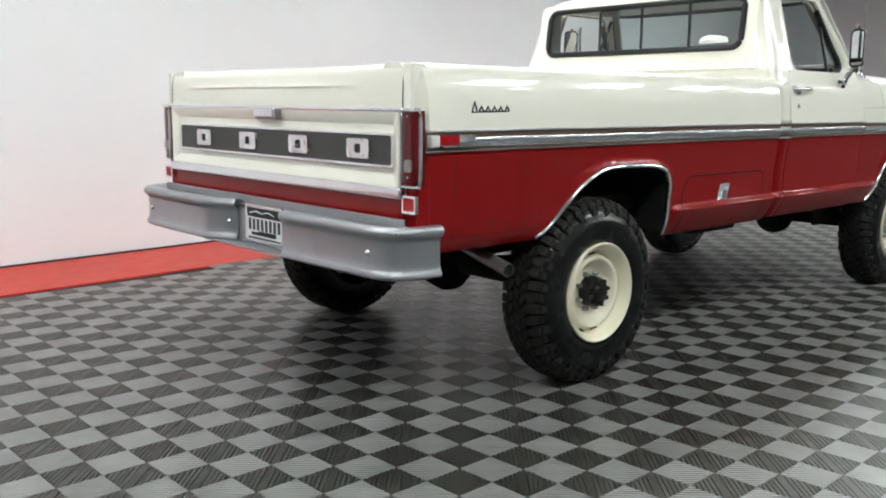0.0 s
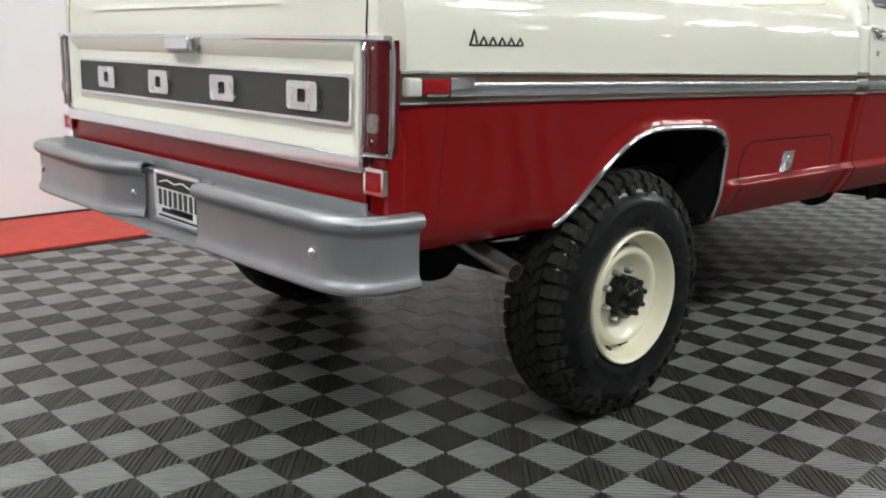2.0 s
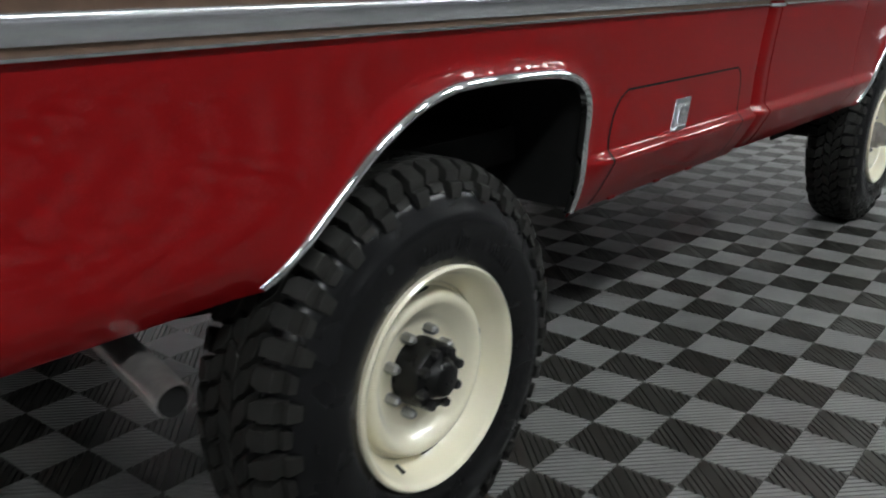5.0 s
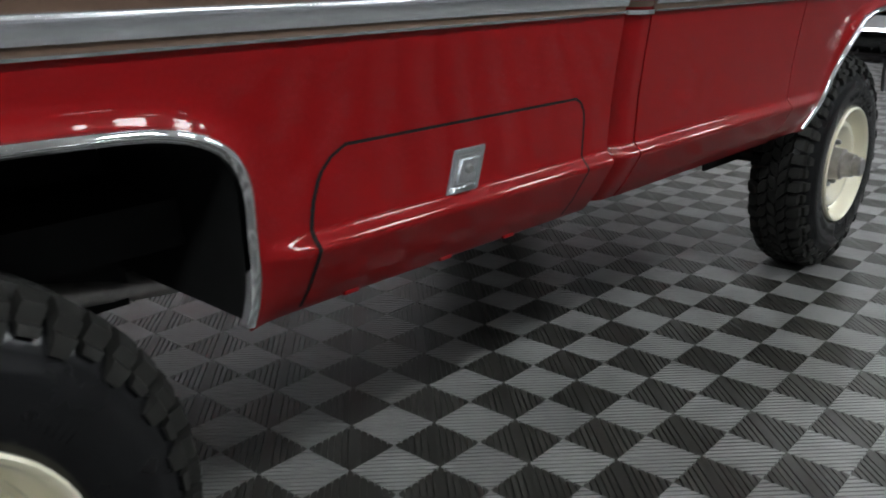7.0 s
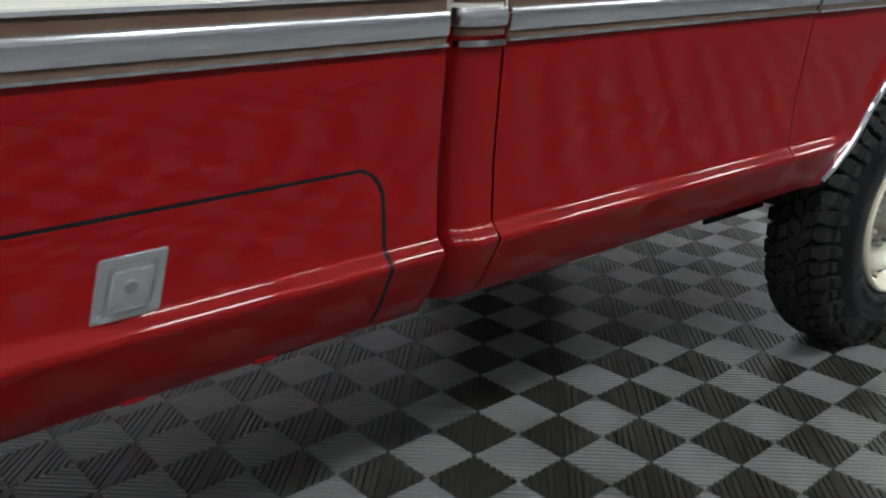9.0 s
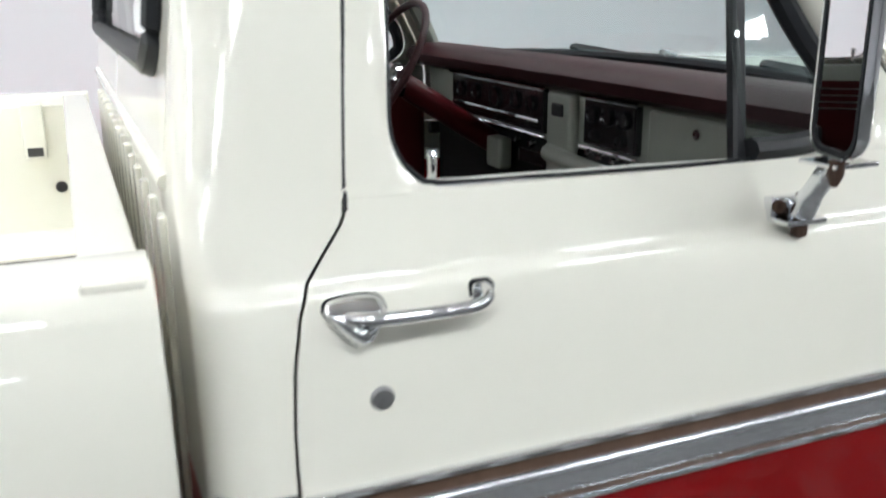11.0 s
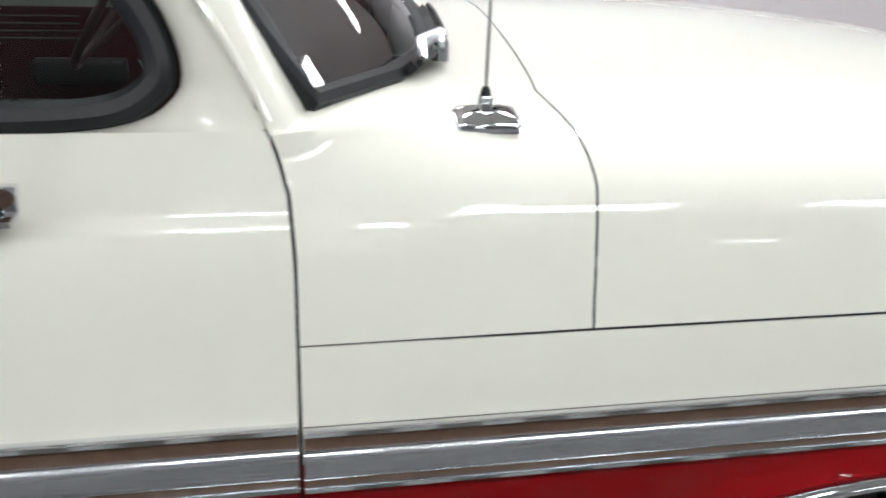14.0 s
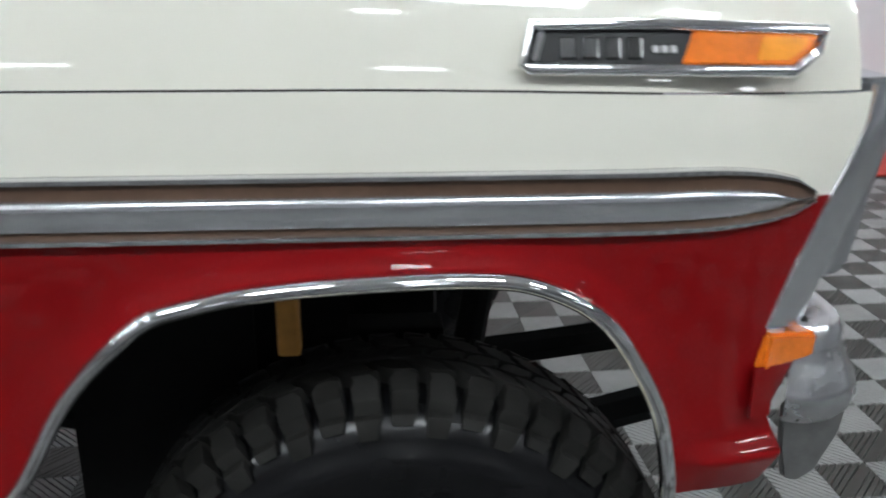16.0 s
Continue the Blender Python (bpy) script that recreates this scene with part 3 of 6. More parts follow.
# rear corner posts, tail lights and tailgate
for s in (-1, 1):
    c = part("corner_post", box(BED0 - 0.002, BED0 + 0.06, s * 0.925, s * 0.993, 0.69, 1.10, 0.012, 3), RED, truck, "red rear corner post", smooth=True)
    part("corner_post", box(BED0 - 0.010, BED0 + 0.06, s * 0.9225, s * 0.962, 1.10, 1.364, 0.003, 2), CREAM, truck, "cream rear corner post", smooth=True)
    y0, y1 = sorted((s * 0.930, s * 1.012))
    def outline(inset, out):
        """Upright light outline: straight on the tailgate side, bowed on the outer side."""
        zs = [0.930 + inset + (0.274 - 2 * inset) * k / 12 for k in range(13)]
        bow = lambda z: math.sqrt(max(0.0, 1 - ((z - 1.067) / 0.150) ** 4))
        right = [(s * (0.972 + (0.040 - inset + out) * (0.80 + 0.20 * bow(z))), z) for z in zs]
        return right + [(s * (0.931 + inset), z) for z in zs[::-1]]
    rim = [(BED0 - 0.027 + 0.022 * ((abs(y) - 0.931) / 0.083) ** 2, y, z) for y, z in outline(0.003, 0.004)]
    rows = [[(BED0 + dx, y, z) for y, z in outline(i, o)] for dx, i, o in ((0.020, 0.004, 0.0), (-0.004, 0.004, 0.002), (-0.014, 0.004, 0.0), (-0.022, 0.005, -0.004), (-0.027, 0.007, -0.012), (-0.029, 0.012, -0.020), (-0.029, 0.030, -0.026))]
    tl = part("tail_light", grid(rows, close_u=True), LENSDARK, truck, "tall dark red tail light lens bowed round the corner", smooth=True)
    part("bezel", tube(rim, 0.0075, 10, True), CHROME, tl, "chrome tail light bezel", smooth=True)
    part("reverse_lens", plate_outline(round_rect(y0 + 0.020, y1 - 0.020, 0.985, 1.030, 0.008), 0.008, "x", BED0 - 0.0275, 0.002), LENSGREY, tl, "small clear reversing lens")
    for zz in (0.966, 1.18):
        part("screw", lathe([(0, -0.004), (0.004, -0.003), (0.004, 0.0)], 8, "x", (BED0 - 0.0285, (y0 + y1) / 2, zz)), CHROME, tl)
    rf = part("reflector", plate_outline(round_rect(y0 + 0.014, y1 - 0.008, 0.845, 0.892, 0.004), 0.02, "x", BED0 - 0.012, 0.003), LENSRED, truck, "red rectangular rear reflector")
    part("bezel", ring_plate(round_rect(y0 + 0.006, y1, 0.836, 0.901, 0.006), round_rect(y0 + 0.014, y1 - 0.008, 0.845, 0.892, 0.004), 0.014, "x", BED0 - 0.017), CHROME, rf, "chrome reflector frame")
    # side marker at the end of the moulding
    sm = part("side_reflector", box(-0.962, -0.872, s * 1.004, s * 1.026, 1.076, 1.112, 0.006), LENSRED, truck, "red side reflector in the trim")
    part("end_cap", box(-1.012, -0.962, s * 1.000, s * 1.028, 1.070, 1.116, 0.010, 3), LENSWHITE, sm, "pale rounded end cap", smooth=True)
    part("sleeve", box(-0.872, -0.790, s * 1.002, s * 1.0275, 1.069, 1.117, 0.006), CHROME, sm, "chrome sleeve", smooth=True)
    part("brown_insert", box(-1.02, -0.935, s * 1.000, s * 1.0085, 1.053, 1.129), WOOD, sm)
    part("bright_rib", tube([(-1.022, s * 1.0095, 1.0552), (-0.934, s * 1.0095, 1.0552)], 0.0045, 8), CHROME, sm)
    part("bright_rib", tube([(-1.022, s * 1.0100, 1.1277), (-0.934, s * 1.0100, 1.1277)], 0.0050, 8), CHROME, sm)

tailgate = part("tailgate", box(BED0 - 0.004, BED0 + 0.035, -0.918, 0.918, 0.90, 1.20, 0.004), CREAM, truck, "cream tailgate with recessed dark centre panel")
rows = []
for x, z, crease in [(-0.002, 1.195, 0), (-0.010, 1.205, 0), (-0.011, 1.24, 0), (-0.009, 1.270, 0), (-0.0085, 1.283, 0), (-0.008, 1.290, 1), (-0.0075, 1.296, 0.6), (-0.007, 1.306, 0), (-0.004, 1.33, 0), (0.0, 1.345, 0), (0.006, 1.356, 0), (0.016, 1.363, 0), (0.035, 1.366, 0), (0.05, 1.36, 0), (0.05, 1.20, 0)]:
    rows.append([(BED0 + x - 0.006 * crease * max(0.0, min(1.0, (0.70 - abs(y - 0.05)) / 0.12)), y, z) for y in np.linspace(-0.921, 0.921, 48)])
part("tailgate_top", grid(rows), CREAM, tailgate, "cream rounded tailgate top with pressed crease", smooth=True, solid=0.003)
for s in (-1, 1):
    part("tailgate_gap", tube([(BED0 + a, s * 0.9217, z) for a, z in ((-0.0115, 1.212), (-0.012, 1.24), (-0.0105, 1.27), (-0.009, 1.30), (-0.005, 1.33), (-0.001, 1.345), (0.005, 1.357), (0.016, 1.3645))], 0.0024, 6), SEAL, tailgate, "dark gap beside the tailgate")
part("tailgate_lower", box(BED0 - 0.008, BED0 + 0.03, -0.918, 0.918, 0.80, 0.885, 0.006), RED, tailgate, "red lower strip of the tailgate")
rows = [[(BED0 + x, y, z) for y, z in round_rect(-0.915 + d, 0.915 - d, 0.92 + d, 1.20 - d, 0.012, 5)] for x, d in ((-0.002, 0.0), (-0.024, 0.001), (-0.026, 0.006), (-0.025, 0.014), (-0.005, 0.050))]
part("recess_frame", grid(rows, close_u=True), CREAM, tailgate, "cream frame sloping in to the panel", smooth=True)
part("bright_strip", box(BED0 - 0.030, BED0 - 0.004, -1.012, 1.012, 1.196, 1.210, 0.004), CHROME, tailgate, "bright strip across the tailgate")
part("bright_strip", box(BED0 - 0.034, BED0 - 0.006, -0.93, 0.93, 0.884, 0.926, 0.008, 3), BAND, tailgate, "wide bright strip across the tailgate", smooth=True)
part("dark_panel", plate_outline(round_rect(-0.868, 0.818, 1.000, 1.112, 0.012), 0.012, "x", BED0 - 0.008, 0.003), GREY, tailgate, "dark grey panel with four raised bright shapes")
part("panel_border", ring_plate(round_rect(-0.876, 0.826, 0.993, 1.119, 0.014), round_rect(-0.866, 0.816, 1.002, 1.110, 0.012), 0.02, "x", BED0 - 0.010), BRIGHT, tailgate, "thin bright border")
for k in range(4):
    yc = 0.568 - 0.4125 * k
    part("raised_shape", ring_plate(round_rect(yc - 0.070, yc + 0.070, 1.020, 1.094, 0.012), round_rect(yc - 0.018, yc + 0.018, 1.040, 1.074, 0.006), 0.014, "x", BED0 - 0.020), SOFTCHROME, tailgate, "raised bright metal shape")
part("tailgate_handle", box(BED0 - 0.052, BED0 - 0.01, -0.105, 0.055, 1.160, 1.200, 0.008, 3), BRIGHT, tailgate, "satin metal tailgate handle", smooth=True)
part("handle_plate", plate_outline([(-0.135, 1.20), (0.085, 1.20), (0.06, 1.152), (-0.11, 1.152)], 0.01, "x", BED0 - 0.026), STEEL, tailgate)


# rear bumper
def sweep_plan(profile, plan, lift=0.0):
    """Runs an upright profile of (out, z) along a plan line of (x, y)."""
    rows = []
    for i, (x, y) in enumerate(plan):
        a, b = plan[max(i - 1, 0)], plan[min(i + 1, len(plan) - 1)]
        d = Vector((b[0] - a[0], b[1] - a[1])).normalized()
        n = Vector((-d.y, d.x))
        rows.append([(x + n.x * o, y + n.y * o, z + lift) for o, z in profile])
    return grid(rows)


def plan_curve(pts, per=6):
    return [(p.x, p.y) for p in smooth_path([(a, b, 0) for a, b in pts], per)]


BPROF = [(-0.060, 0.777), (-0.035, 0.783), (-0.015, 0.790), (0.004, 0.791), (0.015, 0.786), (0.021, 0.776), (0.020, 0.765), (0.012, 0.756), (0.004, 0.751), (0.0, 0.744), (-0.001, 0.735), (-0.002, 0.70), (-0.001, 0.66), (0.001, 0.640), (0.005, 0.630), (0.010, 0.622), (0.011, 0.613), (0.006, 0.607), (-0.006, 0.608), (-0.02, 0.616)]
deck = bmesh.new()
for front_x, ya, yb in ((-1.185, -0.975, -0.335), (-1.118, -0.335, 0.155), (-1.136, 0.155, 0.21), (-1.165, 0.21, 0.29), (-1.185, 0.29, 0.975)):
    add_box(deck, front_x, -1.075, ya, yb, 0.768, 0.780, 0.0)
bumper = part("rear_bumper", deck, SILVER, truck, "silver painted steel step bumper")
for s in (-1, 1):
    end = plan_curve([(-0.985, -1.050), (-1.06, -1.050), (-1.12, -1.036), (-1.165, -0.995), (-1.188, -0.925), (-1.194, -0.80), (-1.197, -0.6), (-1.199, -0.345)])
    if s > 0:
        end = plan_curve([(-1.125, 0.155), (-1.150, 0.205), (-1.180, 0.270), (-1.196, 0.330), (-1.198, 0.42)])[:-1] + [(x, -y) for x, y in end][::-1][4:]
    part("bumper_end", sweep_plan(BPROF, end, 0.006), SILVER, bumper, "rounded silver bumper section", smooth=True, solid=0.005)
    if s < 0:
        part("bumper_return", sweep_plan([(-0.02, 0.785), (0.004, 0.783), (0.004, 0.63), (-0.02, 0.625)], [(-1.197, -0.345), (-1.125, -0.275)]), SILVER, bumper, smooth=False, solid=0.005)
    part("end_deck", box(-1.17, -0.985, s * 0.90, s * 1.04, 0.772, 0.784, 0.004), SILVER, bumper)
part("plate_recess", box(-1.118, -1.112, -0.30, 0.17, 0.61, 0.775, 0.001), SILVER, bumper)
part("lower_shelf", box(-1.20, -1.10, -0.34, 0.34, 0.606, 0.614, 0.002), SILVER, bumper)
part("back_flange", box(-1.086, -1.072, -0.96, 0.96, 0.77, 0.815, 0.003), SILVER, bumper)
for y in (0.17, -0.90, 0.89):
    x = -1.155 if y == 0.17 else -1.190
    part("carriage_bolt", lathe([(0.0, -0.012), (0.008, -0.010), (0.0135, -0.004), (0.014, 0.004)], 14, "x", (x - 0.002, y, 0.70)), CHROME, bumper, "bright domed bolt", smooth=True)
plate = part("number_plate", plate_outline(round_rect(-0.225, 0.072, 0.632, 0.782, 0.01), 0.004, "x", -1.124), WHITEPL, truck, "white dealer plate with dark bands")
part("plate_frame", ring_plate(round_rect(-0.23, 0.077, 0.627, 0.787, 0.012), round_rect(-0.222, 0.069, 0.635, 0.779, 0.01), 0.008, "x", -1.126), CHROME, plate)
part("dark_band", box(-1.1285, -1.1265, -0.215, 0.062, 0.734, 0.774), BLACK, plate)
part("dark_band", box(-1.1285, -1.1265, -0.17, 0.03, 0.655, 0.668), BLACK, plate)
part("dark_band", box(-1.1285, -1.1265, -0.21, 0.057, 0.639, 0.646), BLACK, plate)
part("plain_bar", tube([(-1.1285, 0.04, 0.750), (-1.1285, -0.01, 0.760), (-1.1285, -0.06, 0.752), (-1.1285, -0.11, 0.761), (-1.1285, -0.16, 0.750)], 0.0028, 6), WHITEPL, plate)
for k in range(8):
    part("plain_bar", box(-1.1285, -1.1265, 0.052 - 0.034 * k - 0.019, 0.052 - 0.034 * k, 0.677, 0.727), GREY, plate)
part("dark_band", box(-1.1285, -1.1265, -0.17, -0.03, 0.662, 0.674), BLACK, plate)


# wheels
def wheel(x, s, front):
    yf = 0.925 if front else 0.992
    R, zc = 0.415, 0.408
    prof_in = [(0.222, -0.006), (0.223, -0.018), (0.218, -0.023), (0.212, -0.020), (0.207, -0.010), (0.203, 0.004), (0.196, 0.022), (0.188, 0.034), (0.179, 0.042), (0.176, 0.2)]
    w = part("wheel", lathe([(r, -s * h) for r, h in prof_in], 56, "y", (x, s * yf, zc)), RIM, truck, "cream painted steel wheel", smooth=True)
    disc = [(0.0, 0.052), (0.098, 0.052), (0.108, 0.050), (0.114, 0.046), (0.130, 0.030), (0.139, 0.019), (0.146, 0.014), (0.156, 0.013), (0.162, 0.016), (0.167, 0.026), (0.170, 0.044), (0.178, 0.046)]
    part("disc", lathe([(r, -s * h) for r, h in disc], 56, "y", (x, s * yf, zc)), RIM, w, "cream wheel disc", smooth=True)
    tw = 0.208
    side = [(0.213, 0.006), (0.222, -0.008), (0.240, -0.016), (0.262, -0.020), (0.300, -0.0215), (0.322, -0.019), (0.327, -0.0145), (0.344, -0.009), (0.358, -0.001), (0.370, 0.010), (0.380, 0.022), (0.390, 0.05), (0.400, 0.085)]
    prof = side + [(r, tw - h) for r, h in side[::-1]]
    part("tyre", lathe([(r, -s * h) for r, h in prof], 72, "y", (x, s * yf, zc)), WALLRUB, w, "chunky black all-terrain tyre", smooth=True)
    bm = bmesh.new()
    N = 50
    st = 2 * math.pi / N

    def block(a, h, shape, da, dh, r0, taper=0.90, skew=0.0):
        """One tread block: an outline in turn and width, drawn in a little towards its top."""
        lo, mid, hi = [], [], []
        for ring_, r, tp in ((lo, r0, 1.02), (mid, R - 0.0028, 0.985), (hi, R, taper)):
            for u, v in shape:
                hh = h + v * dh * tp
                aa = a + (u + skew * v) * da * tp
                rr = r - 0.030 * max(0.0, (abs(hh - tw / 2) - 0.058) / 0.05) ** 2
                ring_.append(bm.verts.new((x + rr * math.cos(aa), s * (yf - hh), zc + rr * math.sin(aa))))
        bm.faces.new(hi)
        n = len(shape)
        for q in range(n):
            bm.faces.new((lo[q], lo[(q + 1) % n], mid[(q + 1) % n], mid[q]))
            bm.faces.new((mid[q], mid[(q + 1) % n], hi[(q + 1) % n], hi[q]))

    # interlocking centre blocks, and shoulder blocks long and short in turn
    wave = [(-0.50, -0.50), (0.18, -0.50), (0.44, -0.22), (0.40, 0.10), (0.52, 0.40), (0.30, 0.50), (-0.26, 0.50), (-0.52, 0.16), (-0.42, -0.14)]
    evaw = [(u, -v) for u, v in wave[::-1]]
    wide = [(-0.48, -0.50), (0.46, -0.50), (0.48, -0.05), (0.40, 0.16), (0.46, 0.50), (-0.20, 0.52), (-0.34, 0.30), (-0.46, 0.12)]
    short = [(-0.46, -0.50), (0.44, -0.50), (0.48, 0.00), (0.30, 0.36), (-0.10, 0.42), (-0.48, 0.22)]
    for k in range(N):
        a = k * st
        shp = wide if k % 2 else short
        out = 0.0 if k % 2 else 0.007
        block(a + 0.45 * st, 0.0265 + out, shp, 0.80 * st, 0.041, 0.372)
        block(a + 0.95 * st, tw - 0.0265 - out, [(u, -v) for u, v in shp[::-1]], 0.80 * st, 0.041, 0.372)
        block(a + 0.78 * st, 0.0690, wave, 0.92 * st, 0.034, 0.390, 0.88, 0.55)
        block(a + 0.28 * st, 0.104, evaw, 0.95 * st, 0.032, 0.392, 0.89, -0.30)
        block(a + 0.70 * st, 0.1390, wave, 0.92 * st, 0.034, 0.392, 0.89, 0.35)
        # side lugs, long and short in turn
        r_in = 0.346 if k % 2 else 0.360
        v = []
        for r, hh, wd in ((r_in, 0.006, 0.28), (r_in + 0.003, -0.0120 + out, 0.30), (0.366, -0.0100 + out, 0.34), (0.376, -0.006 + out, 0.37), (0.379, 0.004 + out, 0.37)):
            bend = 0.10 * st * (0.394 - r) / 0.06
            ring_ = []
            for sg, dip in ((-1, 0.016), (-0.93, 0.0), (0.93, 0.0), (1, 0.016)):
                aa = a + 0.45 * st + bend + sg * wd * st
                ring_.append(bm.verts.new((x + r * math.cos(aa), s * (yf - hh - dip), zc + r * math.sin(aa))))
            v.append(ring_)
        for lo_, hi_ in zip(v, v[1:]):
            for q in range(3):
                bm.faces.new((lo_[q], lo_[q + 1], hi_[q + 1], hi_[q]))
    part("tread", bm, RUBBER, w, "deep blocky tread", smooth=True)
    ringb = bmesh.new()
    for k in range(26):
        a0 = radians(40 + 2.6 * k)
        for base in (0, math.pi):
            a = a0 + base
            c = Vector((x + 0.268 * math.cos(a), s * (yf + 0.0208), zc + 0.268 * math.sin(a)))
            m4 = Matrix.Translation(c) @ Euler((0, -a, 0)).to_matrix().to_4x4()
            if k % 9 != 8:
                add_box(ringb, -0.012, 0.012, -0.0004, 0.0004, -0.0035, 0.0035, 0, 1, m4)
    tagged(part("sidewall_relief", ringb, WALLRUB, w), "raised moulded marks on the sidewall", kind="stuff")
    if front:
        part("locking_hub", lathe([(0.0, s * 0.078), (0.030, s * 0.078), (0.036, s * 0.072), (0.037, s * 0.045), (0.044, s * 0.046), (0.050, s * 0.010), (0.060, s * 0.004), (0.064, -s * 0.050)], 28, "y", (x, s * yf, zc)), EXHAUST, w, "plain steel locking hub", smooth=True)
    else:
        part("hub", lathe([(0.0, s * 0.030), (0.028, s * 0.030), (0.034, s * 0.026), (0.042, s * 0.010), (0.061, s * 0.006), (0.067, s * -0.002), (0.069, s * -0.054)], 32, "y", (x, s * yf, zc)), HUBBLACK, w, "black axle hub", smooth=True)
        for k in range(8):
            a = 2 * math.pi * (k + 0.3) / 8
            part("hub_bolt", lathe([(0, s * 0.020), (0.0085, s * 0.020), (0.010, s * 0.014), (0.010, -s * 0.01)], 6, "y", (x + 0.055 * math.cos(a), s * yf, zc + 0.055 * math.sin(a))), BLACK, w)
    for k in range(8):
        a = 2 * math.pi * (k + 0.5) / 8
        part("lug_nut", lathe([(0.0, -s * 0.024), (0.006, -s * 0.024), (0.0105, -s * 0.030), (0.0115, -s * 0.052)], 6, "y", (x + 0.084 * math.cos(a), s * yf, zc + 0.084 * math.sin(a))), STEEL, w, "steel lug nut")
    for k in range(4):
        a = radians(95 + 90 * k)
        c = Matrix.Translation((x + 0.172 * math.cos(a), s * (yf - 0.029), zc + 0.172 * math.sin(a))) @ Euler((0, -a, 0)).to_matrix().to_4x4()
        part("vent_slot", box(-0.003, 0.003, -0.004, 0.004, -0.024, 0.024, 0.002, 1, c), BLACK, w)
    part("valve", tube([(x - 0.095, s * (yf - 0.016), zc - 0.155), (x - 0.099, s * (yf + 0.006), zc - 0.160)], 0.004, 8), BLACK, w, "black tyre valve")
    part("drum", lathe([(0.0, -s * 0.07), (0.17, -s * 0.07), (0.17, -s * 0.17), (0.0, -s * 0.17)], 32, "y", (x, s * yf, zc)), UNDER, w)
    return w


for fx, fr in ((0.0, False), (3.327, True)):
    for s in (-1, 1):
        wheel(fx, s, fr)

# chassis
for s in (-1, 1):
    part("frame_rail", box(-1.05, 3.42, s * 0.40, s * 0.47, 0.56, 0.70, 0.008), UNDER, truck, "black steel frame rail")
    part("frame_horn", tube([(3.40, s * 0.435, 0.62), (3.60, s * 0.435, 0.64), (3.80, s * 0.435, 0.665)], 0.030, 8), UNDER, truck, "black frame horn")
    for ax in (0.0, 3.327):
        part("leaf_spring", tube(smooth_path([(ax - 0.62, s * 0.52, 0.60), (ax - 0.3, s * 0.52, 0.52), (ax, s * 0.52, 0.49), (ax + 0.3, s * 0.52, 0.52), (ax + 0.62, s * 0.52, 0.60)], 4), 0.032, 6), UNDER, truck, "black leaf spring")
        part("shock_absorber", tube([(ax + 0.10, s * 0.48, 0.42), (ax + 0.16, s * 0.50, 0.86)], 0.028, 10), UNDER, truck)
for ax in (0.0, 3.327):
    part("axle", tube([(ax, -0.80, 0.408), (ax, 0.80, 0.408)], 0.045, 12), UNDER, truck, "black axle tube")
    part("differential", lathe([(0.0, -0.14), (0.09, -0.12), (0.14, -0.03), (0.14, 0.03), (0.09, 0.12), (0.0, 0.14)], 20, "x", (ax, -0.05 if ax else 0.0, 0.40)), UNDER, truck, smooth=True)
part("fuel_tank", box(-0.95, -0.45, -0.36, 0.36, 0.52, 0.72, 0.03), UNDER, truck)
part("underbody", box(-1.0, 1.5, -0.80, 0.80, 0.72, 0.80), UNDER, truck, "black underbody")
part("cab_floor", box(1.5, 2.75, -0.90, 0.90, 0.62, 0.72), UNDER, truck)
part("engine_block", box(2.70, 3.42, -0.34, 0.34, 0.62, 1.12, 0.04), UNDER, truck)
part("gearbox", box(1.6, 2.7, -0.2, 0.2, 0.48, 0.66, 0.04), UNDER, truck)
part("transfer_case", box(1.75, 2.25, -0.36, 0.1, 0.42, 0.60, 0.04), UNDER, truck)
bm = bmesh.new()
add_tube(bm, smooth_path([(0.9, -0.50, 0.52), (0.40, -0.56, 0.60), (0.05, -0.57, 0.68), (-0.30, -0.52, 0.69), (-0.46, -0.56, 0.67), (-0.53, -0.70, 0.635), (-0.557, -0.980, 0.572)], 5), 0.027, 16, False)
part("exhaust_pipe", bm, EXHAUST, truck, "dull steel exhaust pipe", smooth=True, solid=0.002)
# black disc closes the pipe, painted as the shade in its mouth
part("pipe_bore", lathe([(0.0, 0.0035), (0.020, 0.003), (0.0245, 0.002), (0.0245, 0.006)], 16, "y", (-0.557, -0.981, 0.572)), UNDER, truck, "black disc standing in for shade inside the pipe end")

# cab: doors, corners, pillars, roof
SEAM_R = lerp_table([(0.60, 1.628), (1.18, 1.620), (1.263, 1.626), (1.314, 1.636), (1.345, 1.649), (1.372, 1.671), (1.392, 1.689), (1.405, 1.696), (1.425, 1.6995)])
SEAM_F = lerp_table([(0.60, 2.545), (1.30, 2.545), (1.36, 2.541), (1.395, 2.532), (1.425, 2.520)])
SEAM_LOW = 2.545
UPZ = [1.095, 1.13, 1.16, 1.20, 1.235, 1.26, 1.275, 1.285, 1.295, 1.305, 1.314, 1.32, 1.324, 1.327, 1.33, 1.333, 1.336, 1.339, 1.342, 1.345, 1.35, 1.36, 1.37, 1.38, 1.395, 1.405, 1.413, 1.4185]
GAP = 0.0018


def tumble(z):
    return SIDE(1.425) - 0.31 * (z - 1.425) if z > 1.425 else SIDE(z)


